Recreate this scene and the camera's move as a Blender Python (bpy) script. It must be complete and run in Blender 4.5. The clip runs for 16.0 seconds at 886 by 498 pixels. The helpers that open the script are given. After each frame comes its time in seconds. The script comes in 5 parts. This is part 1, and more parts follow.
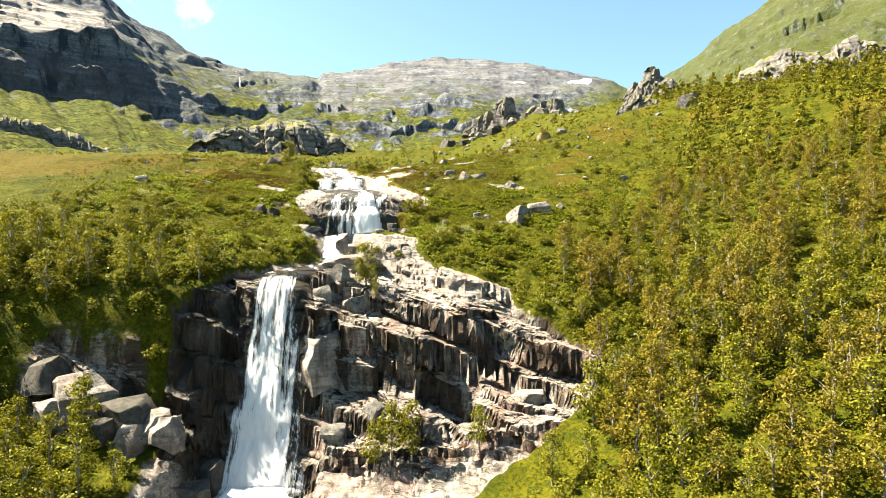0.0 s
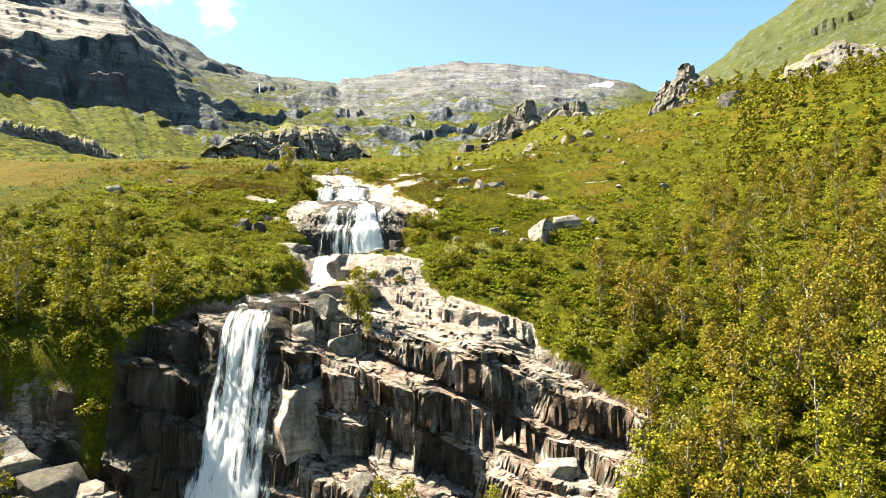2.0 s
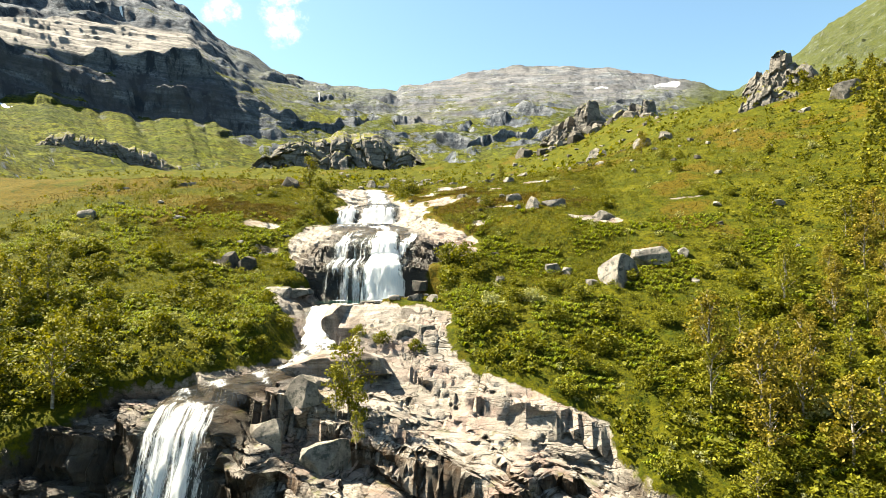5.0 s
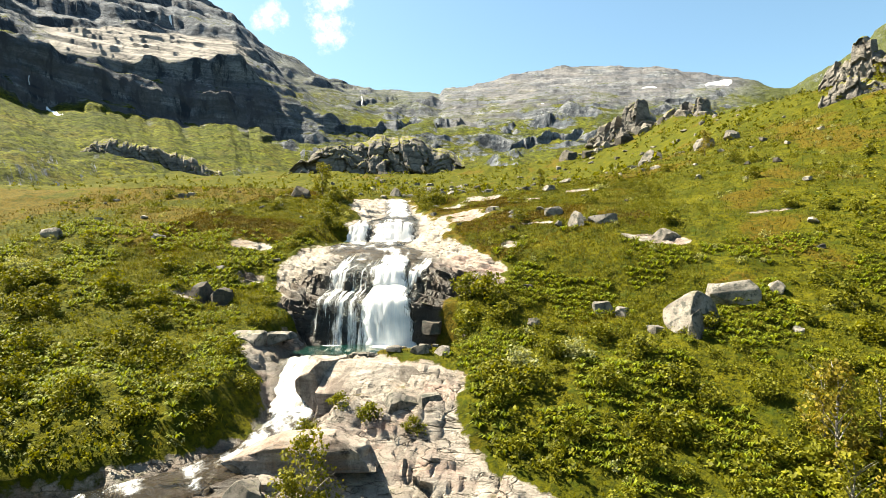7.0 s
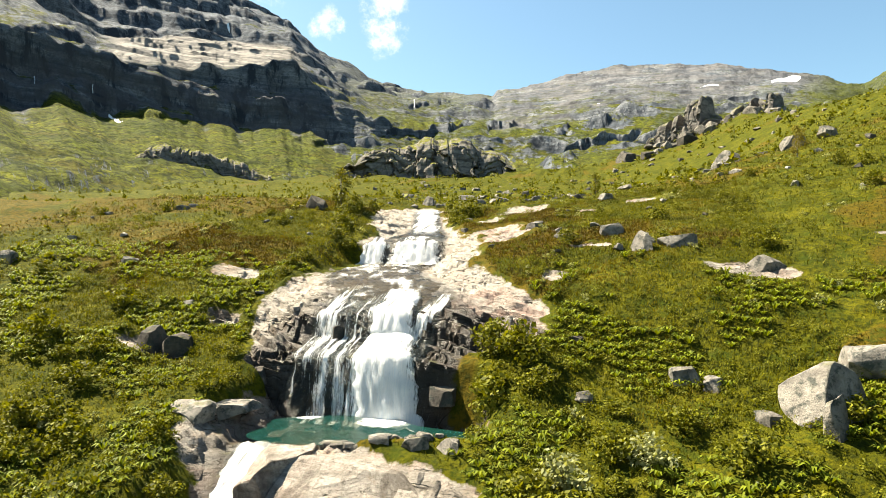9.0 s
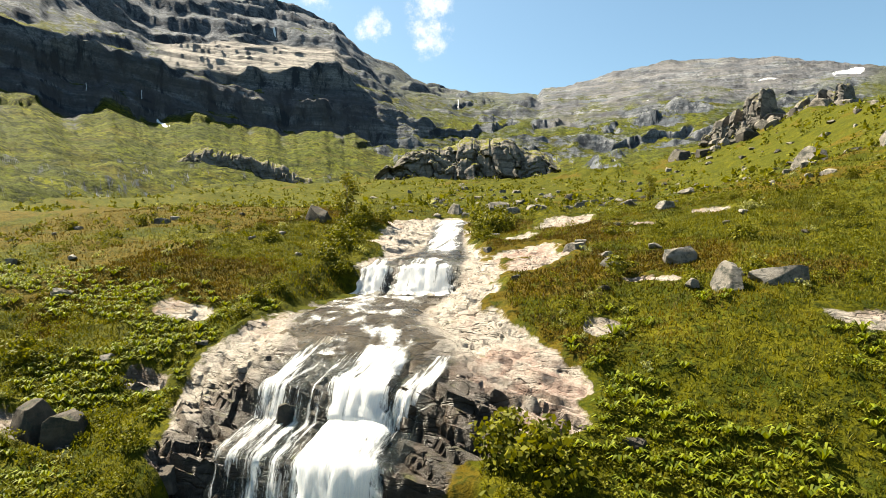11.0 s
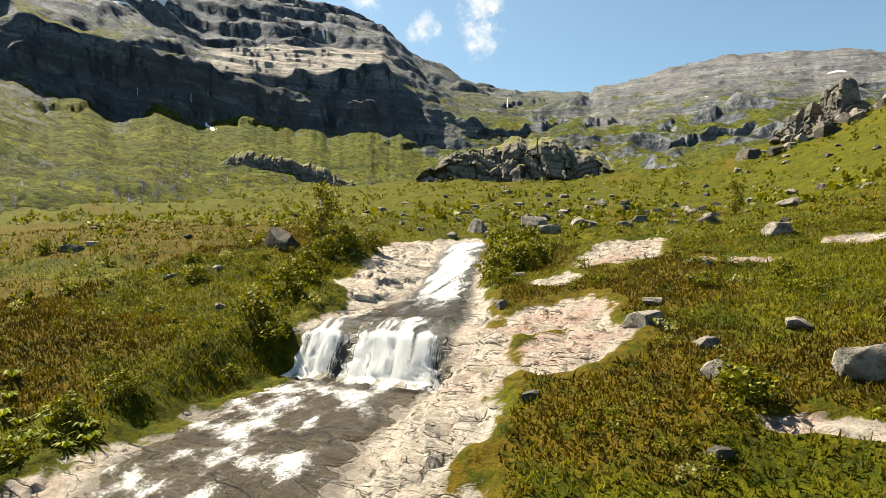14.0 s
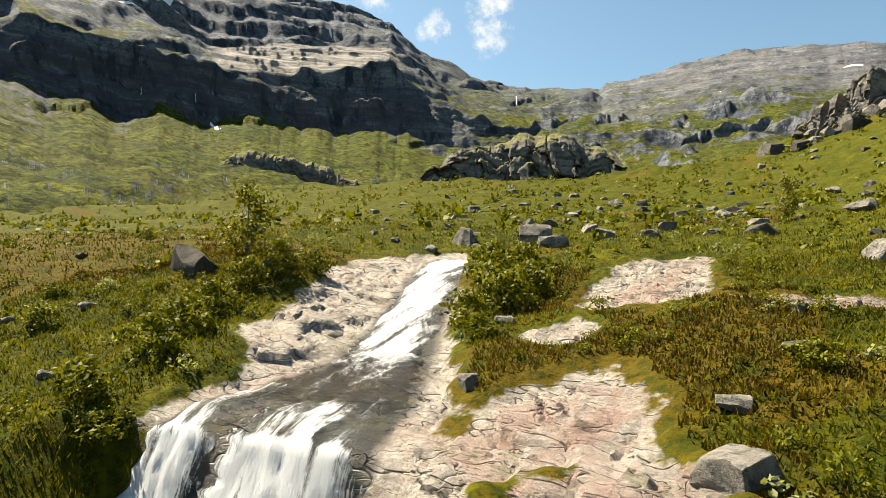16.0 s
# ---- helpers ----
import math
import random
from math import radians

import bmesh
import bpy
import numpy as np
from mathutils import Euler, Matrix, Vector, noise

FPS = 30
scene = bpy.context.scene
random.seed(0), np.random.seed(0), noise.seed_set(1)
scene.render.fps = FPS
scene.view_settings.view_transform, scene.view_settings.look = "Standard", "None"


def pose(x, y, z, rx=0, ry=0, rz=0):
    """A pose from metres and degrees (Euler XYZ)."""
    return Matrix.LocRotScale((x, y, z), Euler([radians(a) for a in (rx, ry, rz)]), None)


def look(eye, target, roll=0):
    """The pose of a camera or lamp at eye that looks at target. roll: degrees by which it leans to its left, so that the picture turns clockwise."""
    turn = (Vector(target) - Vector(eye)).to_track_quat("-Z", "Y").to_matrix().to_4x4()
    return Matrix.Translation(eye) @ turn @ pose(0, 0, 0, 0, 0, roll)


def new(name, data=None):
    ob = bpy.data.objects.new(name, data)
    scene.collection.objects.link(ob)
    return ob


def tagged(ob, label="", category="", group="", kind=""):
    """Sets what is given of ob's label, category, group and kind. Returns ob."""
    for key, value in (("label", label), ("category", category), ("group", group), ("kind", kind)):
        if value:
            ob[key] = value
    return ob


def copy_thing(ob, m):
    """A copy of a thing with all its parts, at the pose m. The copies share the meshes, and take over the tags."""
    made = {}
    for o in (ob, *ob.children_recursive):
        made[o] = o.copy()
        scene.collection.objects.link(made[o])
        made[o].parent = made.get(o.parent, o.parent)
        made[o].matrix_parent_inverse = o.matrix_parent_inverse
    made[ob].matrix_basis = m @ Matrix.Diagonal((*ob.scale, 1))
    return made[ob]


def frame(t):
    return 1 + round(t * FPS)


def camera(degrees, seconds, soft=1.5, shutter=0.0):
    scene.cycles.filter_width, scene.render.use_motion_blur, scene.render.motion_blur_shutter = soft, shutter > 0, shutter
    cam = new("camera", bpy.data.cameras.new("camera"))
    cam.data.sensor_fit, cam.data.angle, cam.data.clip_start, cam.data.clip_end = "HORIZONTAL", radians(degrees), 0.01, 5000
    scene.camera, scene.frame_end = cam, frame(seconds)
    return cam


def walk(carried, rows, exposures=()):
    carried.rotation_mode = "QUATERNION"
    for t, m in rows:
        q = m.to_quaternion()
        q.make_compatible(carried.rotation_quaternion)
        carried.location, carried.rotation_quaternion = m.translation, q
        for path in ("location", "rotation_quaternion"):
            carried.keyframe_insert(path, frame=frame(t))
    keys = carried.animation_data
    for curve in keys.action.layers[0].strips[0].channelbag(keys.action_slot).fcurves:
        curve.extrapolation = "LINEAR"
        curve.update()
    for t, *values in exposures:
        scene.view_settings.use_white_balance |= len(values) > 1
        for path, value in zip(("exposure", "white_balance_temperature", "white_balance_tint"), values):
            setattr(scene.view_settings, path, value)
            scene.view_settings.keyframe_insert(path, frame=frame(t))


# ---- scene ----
cam = camera(69.1, 16.0, soft=0.6)
PATH = [
    (0, (1.715, -0.452, -2.217), (1.477, 9.544, -2.053), -0.33),
    (0.5, (1.895, 2.731, -1.739), (1.593, 12.725, -1.561), -0.36),
    (1, (2.087, 5.872, -1.209), (1.731, 15.863, -1.003), -0.35),
    (1.5, (2.287, 8.984, -0.639), (1.848, 18.972, -0.423), -0.36),
    (2, (2.485, 12.080, -0.038), (1.933, 22.062, 0.200), -0.31),
    (2.5, (2.678, 15.169, 0.583), (1.956, 25.140, 0.834), -0.30),
    (3, (2.858, 18.259, 1.219), (1.952, 28.214, 1.494), -0.18),
    (3.5, (3.021, 21.355, 1.863), (1.958, 31.294, 2.146), -0.19),
    (4, (3.162, 24.459, 2.509), (1.943, 34.380, 2.816), -0.26),
    (6.5, (3.395, 40.135, 5.689), (1.460, 49.939, 6.041), -0.20),
    (7, (3.325, 43.288, 6.306), (1.177, 53.047, 6.677), -0.12),
    (7.5, (3.211, 46.438, 6.917), (0.862, 56.152, 7.292), -0.08),
    (8, (3.050, 49.584, 7.521), (0.494, 59.244, 7.909), -0.02),
    (8.5, (2.843, 52.719, 8.120), (0.094, 62.325, 8.513), 0.05),
    (9, (2.587, 55.839, 8.716), (-0.363, 65.386, 9.127), 0.22),
    (11.5, (0.586, 71.128, 11.657), (-3.173, 80.385, 12.071), 0.32),
    (12, (0.047, 74.115, 12.238), (-3.845, 83.317, 12.657), 0.41),
    (12.5, (-0.537, 77.080, 12.814), (-4.548, 86.231, 13.234), 0.45),
    (13, (-1.161, 80.029, 13.383), (-5.291, 89.127, 13.800), 0.52),
    (13.5, (-1.824, 82.968, 13.942), (-6.056, 92.019, 14.358), 0.54),
    (14, (-2.524, 85.905, 14.485), (-6.857, 94.908, 14.905), 0.59),
    (14.5, (-3.256, 88.852, 15.007), (-7.633, 97.833, 15.428), 0.63),
    (15, (-4.018, 91.821, 15.501), (-8.429, 100.786, 15.921), 0.56),
    (15.5, (-4.805, 94.830, 15.958), (-9.251, 103.778, 16.363), 0.42),
    (16, (-5.614, 97.896, 16.370), (-10.092, 106.829, 16.770), 0.35),
]
walk(cam, [(t, look(eye, target, roll)) for t, eye, target, roll in PATH],
     ((0.0, 2.80, 7150, 8), (4.0, 2.68, 7150, 7), (9.0, 2.42, 7150, 7), (12.5, 2.12, 7200, 9), (16.0, 2.00, 7200, 9)))

# ---- daylight ----
SUN_LEFT, SUN_UP = radians(78), radians(52)     # from straight ahead (+y) to the left, and above the level
sun_way = Vector((-math.sin(SUN_LEFT) * math.cos(SUN_UP), math.cos(SUN_LEFT) * math.cos(SUN_UP), math.sin(SUN_UP)))
world = bpy.data.worlds.new("sky")
scene.world = world
world.use_nodes = True
wn, wl = world.node_tree.nodes, world.node_tree.links
wn.clear()
sky = wn.new("ShaderNodeTexSky")
sky.sky_type, sky.sun_disc = "NISHITA", False
sky.sun_elevation, sky.sun_rotation = SUN_UP, -SUN_LEFT
sky.altitude, sky.air_density, sky.dust_density, sky.ozone_density = 600, 1.0, 1.8, 0.35
bg = wn.new("ShaderNodeBackground")
bg.inputs["Strength"].default_value = 0.040
wout = wn.new("ShaderNodeOutputWorld")
wl.new(bg.outputs[0], wout.inputs[0])
# a few small fair-weather clouds beside the peak
tc = wn.new("ShaderNodeTexCoord")
cn = wn.new("ShaderNodeTexNoise")
cn.inputs["Scale"].default_value, cn.inputs["Detail"].default_value, cn.inputs["Roughness"].default_value = 34, 9, 0.68
wl.new(tc.outputs["Generated"], cn.inputs["Vector"])


def cloud_at(left, up, size):
    """A soft round mask of the sky about one direction, in degrees."""
    a, e = radians(left), radians(up)
    dot = wn.new("ShaderNodeVectorMath")
    dot.operation = "DOT_PRODUCT"
    dot.inputs[1].default_value = (-math.sin(a) * math.cos(e), math.cos(a) * math.cos(e), math.sin(e))
    wl.new(tc.outputs["Generated"], dot.inputs[0])
    r = wn.new("ShaderNodeMapRange")
    r.inputs["From Min"].default_value, r.inputs["From Max"].default_value = math.cos(radians(size)), 1.0
    wl.new(dot.outputs["Value"], r.inputs["Value"])
    return r.outputs[0]


masks = [cloud_at(22.4, 20.8, 2.6), cloud_at(27.6, 21.2, 2.2), cloud_at(22.6, 23.2, 2.6), cloud_at(33, 24, 2.4)]
total = masks[0]
for m_out in masks[1:]:
    mx = wn.new("ShaderNodeMath")
    mx.operation = "MAXIMUM"
    wl.new(total, mx.inputs[0]), wl.new(m_out, mx.inputs[1])
    total = mx.outputs[0]
puff = wn.new("ShaderNodeMath")
puff.operation = "MULTIPLY_ADD"
puff.inputs[1].default_value = 0.36
wl.new(total, puff.inputs[0]), wl.new(cn.outputs["Fac"], puff.inputs[2])
thick = wn.new("ShaderNodeMapRange")
thick.interpolation_type = "SMOOTHSTEP"
thick.inputs["From Min"].default_value, thick.inputs["From Max"].default_value = 0.64, 1.02
wl.new(puff.outputs[0], thick.inputs["Value"])
have = wn.new("ShaderNodeMapRange")
have.inputs["From Min"].default_value, have.inputs["From Max"].default_value = 0.0, 0.45
wl.new(total, have.inputs["Value"])
both = wn.new("ShaderNodeMath")
both.operation = "MULTIPLY"
wl.new(thick.outputs[0], both.inputs[0]), wl.new(have.outputs[0], both.inputs[1])
mixc = wn.new("ShaderNodeMix")
mixc.data_type = "RGBA"
wl.new(both.outputs[0], mixc.inputs["Factor"])
tone = wn.new("ShaderNodeMix")
tone.data_type, tone.blend_type = "RGBA", "MULTIPLY"
tone.inputs["Factor"].default_value = 1.0
tone.inputs["B"].default_value = (0.87, 1.10, 1.12, 1)
wl.new(sky.outputs[0], tone.inputs["A"])
wl.new(tone.outputs["Result"], mixc.inputs["A"])
mixc.inputs["B"].default_value = (6.4, 6.8, 7.2, 1)
wl.new(mixc.outputs["Result"], bg.inputs["Color"])

lamp = bpy.data.lights.new("sun", "SUN")
lamp.energy, lamp.angle, lamp.color = 5.0, radians(0.53), (1.0, 0.93, 0.80)
sun = new("sun", lamp)
sun.matrix_world = look(sun_way * 300, (0, 0, 0))

# ---- materials ----
class Nodes:
    """A node material, with short ways to add and join nodes."""

    def __init__(self, name):
        self.mat = bpy.data.materials.new(name)
        self.mat.use_nodes = True
        self.t = self.mat.node_tree
        self.t.nodes.clear()
        self.out = self.t.nodes.new("ShaderNodeOutputMaterial")
        self.geo = self.t.nodes.new("ShaderNodeNewGeometry")
        self.coord = self.t.nodes.new("ShaderNodeTexCoord")

    def link(self, a, b):
        if isinstance(a, (int, float)):
            b.default_value = a
        elif isinstance(a, tuple):
            b.default_value = a if len(a) != 3 or b.type == "VECTOR" else (*a, 1)
        else:
            self.t.links.new(a, b)

    def noise(self, scale, detail=4, rough=0.55, stretch=None, where=None, warp=0.0):
        n = self.t.nodes.new("ShaderNodeTexNoise")
        n.inputs["Scale"].default_value, n.inputs["Detail"].default_value = scale, detail
        n.inputs["Roughness"].default_value, n.inputs["Distortion"].default_value = rough, warp
        src = where if where is not None else self.geo.outputs["Position"]
        if stretch:
            m = self.t.nodes.new("ShaderNodeVectorMath")
            m.operation = "MULTIPLY"
            m.inputs[1].default_value = stretch
            self.link(src, m.inputs[0])
            src = m.outputs[0]
        self.link(src, n.inputs["Vector"])
        return n.outputs["Fac"]

    def cells(self, scale, feature="DISTANCE_TO_EDGE", stretch=None, rand=1.0):
        n = self.t.nodes.new("ShaderNodeTexVoronoi")
        n.feature = feature
        n.inputs["Scale"].default_value, n.inputs["Randomness"].default_value = scale, rand
        src = self.geo.outputs["Position"]
        if stretch:
            m = self.t.nodes.new("ShaderNodeVectorMath")
            m.operation = "MULTIPLY"
            m.inputs[1].default_value = stretch
            self.link(src, m.inputs[0])
            src = m.outputs[0]
        self.link(src, n.inputs["Vector"])
        return n.outputs["Distance"] if feature != "F1" else n.outputs["Color"]

    def attr(self, name):
        n = self.t.nodes.new("ShaderNodeAttribute")
        n.attribute_name = name
        return n.outputs["Fac"]

    def normal_z(self):
        n = self.t.nodes.new("ShaderNodeSeparateXYZ")
        self.link(self.geo.outputs["True Normal"], n.inputs[0])
        return n.outputs["Z"]

    def height(self):
        n = self.t.nodes.new("ShaderNodeSeparateXYZ")
        self.link(self.geo.outputs["Position"], n.inputs[0])
        return n.outputs["Z"]

    def random(self):
        return self.t.nodes.new("ShaderNodeObjectInfo").outputs["Random"]

    def island(self):
        return self.geo.outputs["Random Per Island"]

    def math(self, op, a, b=0.0, c=0.0):
        n = self.t.nodes.new("ShaderNodeMath")
        n.operation = op
        for v, s in zip((a, b, c), n.inputs):
            self.link(v, s)
        return n.outputs[0]

    def span(self, v, lo, hi, a=0.0, b=1.0):
        n = self.t.nodes.new("ShaderNodeMapRange")
        for s, val in zip(("From Min", "From Max", "To Min", "To Max"), (lo, hi, a, b)):
            n.inputs[s].default_value = val
        self.link(v, n.inputs["Value"])
        return n.outputs[0]

    def mix(self, f, a, b, how="MIX"):
        n = self.t.nodes.new("ShaderNodeMix")
        n.data_type, n.blend_type = "RGBA", how
        self.link(f, n.inputs["Factor"])
        self.link(a, n.inputs["A"])
        self.link(b, n.inputs["B"])
        return n.outputs["Result"]

    def bump(self, h, strength, dist, base=None):
        n = self.t.nodes.new("ShaderNodeBump")
        n.inputs["Strength"].default_value, n.inputs["Distance"].default_value = strength, dist
        self.link(h, n.inputs["Height"])
        if base is not None:
            self.link(base, n.inputs["Normal"])
        return n.outputs[0]

    def principled(self, color, rough=0.8, normal=None, metal=0.0, spec=0.5, trans=0.0, ior=1.45):
        n = self.t.nodes.new("ShaderNodeBsdfPrincipled")
        self.link(color, n.inputs["Base Color"])
        self.link(rough, n.inputs["Roughness"])
        n.inputs["Metallic"].default_value = metal
        self.link(spec, n.inputs["Specular IOR Level"])
        n.inputs["IOR"].default_value = ior
        self.link(trans, n.inputs["Transmission Weight"])
        if normal is not None:
            self.link(normal, n.inputs["Normal"])
        return n.outputs[0]

    def shade(self, kind, color, normal=None):
        n = self.t.nodes.new(kind)
        self.link(color, n.inputs["Color"])
        if normal is not None:
            self.link(normal, n.inputs["Normal"])
        return n.outputs[0]

    def blend(self, f, a, b):
        n = self.t.nodes.new("ShaderNodeMixShader")
        self.link(f, n.inputs[0])
        self.link(a, n.inputs[1])
        self.link(b, n.inputs[2])
        return n.outputs[0]

    def done(self, surface):
        self.link(surface, self.out.inputs["Surface"])
        return self.mat


def rock_colour(m, pale=(0.315, 0.282, 0.245), mid=(0.150, 0.130, 0.111), dark=(0.020, 0.018, 0.016), pink=0.42):
    """Layered gneiss: pale and grey bands, pinkish feldspar patches, rust, dark lichen, thin bedding seams. Gives colour and bump height."""
    tilted = (0.30, 0.45, 1.9)
    band = m.noise(1.0, 7, 0.7, stretch=tilted, warp=0.5)
    fleck = m.noise(8.0, 6, 0.78)
    patch = m.noise(0.26, 5, 0.65)
    col = m.mix(m.span(band, 0.38, 0.58), mid, pale)
    col = m.mix(m.math("MULTIPLY", m.span(patch, 0.49, 0.60), pink), col, (0.31, 0.175, 0.14))
    rust = m.math("MULTIPLY", m.span(m.noise(0.4, 6, 0.7), 0.55, 0.68), 0.6)
    col = m.mix(rust, col, (0.15, 0.075, 0.03))
    col = m.mix(m.math("MULTIPLY", m.span(fleck, 0.50, 0.70), 0.55), col, dark)
    lichen = m.noise(1.0, 9, 0.78)
    col = m.mix(m.math("MULTIPLY", m.span(lichen, 0.49, 0.58), 0.75), col, mid)
    col = m.mix(m.math("MULTIPLY", m.span(lichen, 0.57, 0.64), 0.85), col, dark)
    seam = m.noise(1.1, 7, 0.62, stretch=(0.22, 0.6, 2.4), warp=0.4)
    line = m.span(m.math("ABSOLUTE", m.math("SUBTRACT", seam, 0.5)), 0.0, 0.012)
    col = m.mix(m.math("MULTIPLY", m.math("SUBTRACT", 1.0, line), 0.35), col, dark)
    h = m.math("ADD", m.math("MULTIPLY", band, 0.6), m.math("MULTIPLY", fleck, 0.30))
    h = m.math("ADD", h, m.math("MULTIPLY", lichen, 0.4))
    return col, h


def grass_colour(m):
    """Mountain turf: bright grass, olive sedge, orange-brown heath in broad patches, dark tufts and bilberry clumps."""
    mid = m.noise(0.32, 5, 0.62)
    fine = m.noise(3.2, 6, 0.72)
    spot = m.noise(0.9, 6, 0.68)
    col = m.mix(m.span(mid, 0.35, 0.65), (0.034, 0.038, 0.002), (0.080, 0.074, 0.004))
    heath = m.span(m.math("ADD", m.attr("heath"), m.math("MULTIPLY", m.math("SUBTRACT", spot, 0.5), 1.1)), 0.35, 0.65)
    col = m.mix(heath, col, m.mix(m.span(fine, 0.35, 0.65), (0.058, 0.042, 0.004), (0.108, 0.074, 0.007)))
    col = m.mix(m.math("MULTIPLY", m.span(fine, 0.44, 0.60), 0.85), col, (0.014, 0.019, 0.003))
    col = m.mix(m.math("MULTIPLY", m.span(spot, 0.52, 0.62), 0.75), col, (0.022, 0.032, 0.003))
    h = m.math("ADD", m.math("MULTIPLY", fine, 0.6), m.math("MULTIPLY", spot, 0.6))
    return col, h


def ground_material():
    m = Nodes("turf_and_rock")
    rc, rh = rock_colour(m)
    gc, gh = grass_colour(m)
    rock = m.attr("rock")
    edge = m.noise(1.6, 5, 0.65)
    f = m.span(m.math("ADD", rock, m.math("MULTIPLY", m.math("SUBTRACT", edge, 0.5), 0.5)), 0.45, 0.55)
    rc = m.mix(m.math("MULTIPLY", m.attr("washed"), m.span(m.noise(0.7, 7, 0.72, stretch=(1.0, 1.0, 2.0)), 0.40, 0.62, 0.80, 0.25)), rc, m.mix(m.span(m.noise(5.0, 6, 0.75), 0.42, 0.66), (0.39, 0.358, 0.312), (0.19, 0.168, 0.143)))
    for size, wide, deep in ((0.55, 0.007, 0.9), (1.3, 0.008, 0.6)):
        split = m.math("ABSOLUTE", m.math("SUBTRACT", m.noise(size, 2.4, 0.50, stretch=(0.34, 1.0, 1.6), warp=0.5), 0.5))
        rc = m.mix(m.math("MULTIPLY", m.span(split, 0.0, wide, 1.0, 0.0), deep), rc, (0.030, 0.025, 0.020))
        rh = m.math("SUBTRACT", rh, m.math("MULTIPLY", m.span(split, 0.0, 1.6 * wide, 1.0, 0.0), 0.5 * deep))
    rc = m.mix(m.math("MULTIPLY", m.attr("pink"), m.span(m.noise(0.9, 6, 0.7, stretch=(1.0, 0.5, 2.0)), 0.40, 0.60, 0.05, 0.75)), rc, m.mix(m.span(m.noise(3.5, 6, 0.75), 0.42, 0.62), (0.27, 0.185, 0.155), (0.16, 0.085, 0.068)))
    wet = m.attr("wet")
    # seep streaks by noise; held to steep faces, they also paint in shade
    seep_shade = m.math("MULTIPLY", m.span(m.noise(0.55, 6, 0.68, stretch=(1.0, 0.45, 0.16), warp=0.4), 0.40, 0.50), m.attr("seep_shade"))
    seep_shade = m.math("MULTIPLY", seep_shade, m.span(m.normal_z(), 0.80, 0.55))
    rc = m.mix(m.math("MULTIPLY", seep_shade, 0.85), rc, m.mix(m.span(m.noise(0.7, 4, 0.6), 0.4, 0.6), (0.0167, 0.0144, 0.0122), (0.0456, 0.0258, 0.0122)))
    # this dark tone is wet rock, and painted shade on the cliff left of the fall
    rc = m.mix(m.math("MULTIPLY", wet, 0.88), rc, m.mix(m.span(m.noise(0.5, 5, 0.65), 0.42, 0.60), (0.012, 0.0105, 0.009), (0.036, 0.023, 0.013)))
    moss = m.math("MULTIPLY", m.span(m.noise(0.8, 5, 0.6), 0.56, 0.66), m.span(m.normal_z(), 0.75, 0.95))
    rc = m.mix(m.math("MULTIPLY", moss, 0.5), rc, (0.076, 0.0836, 0.0152))
    col = m.mix(f, gc, rc)
    rough = m.mix(f, (0.9, 0.9, 0.9), m.mix(wet, (0.72, 0.72, 0.72), (0.36, 0.36, 0.36)))
    n = m.bump(m.mix(f, gh, rh), 1.0, 0.28)
    return m.done(m.principled(col, rough, n, spec=m.math("ADD", 0.04, m.math("MULTIPLY", m.math("MULTIPLY", f, wet), 0.22))))


def bedrock_material():
    m = Nodes("bare_bedrock")
    c, h = rock_colour(m, pink=0.25)
    # here seep streaks by noise alone, on faces of any tilt
    seep_shade = m.span(m.noise(0.55, 6, 0.68, stretch=(1.0, 0.45, 0.16), warp=0.4), 0.50, 0.62)
    c = m.mix(m.math("MULTIPLY", seep_shade, 0.6), c, (0.040, 0.030, 0.022))
    c = m.mix(1.0, c, m.span(m.random(), 0, 1, 0.86, 1.06), "MULTIPLY")
    return m.done(m.principled(c, 0.75, m.bump(h, 1.0, 0.24), spec=0.12))


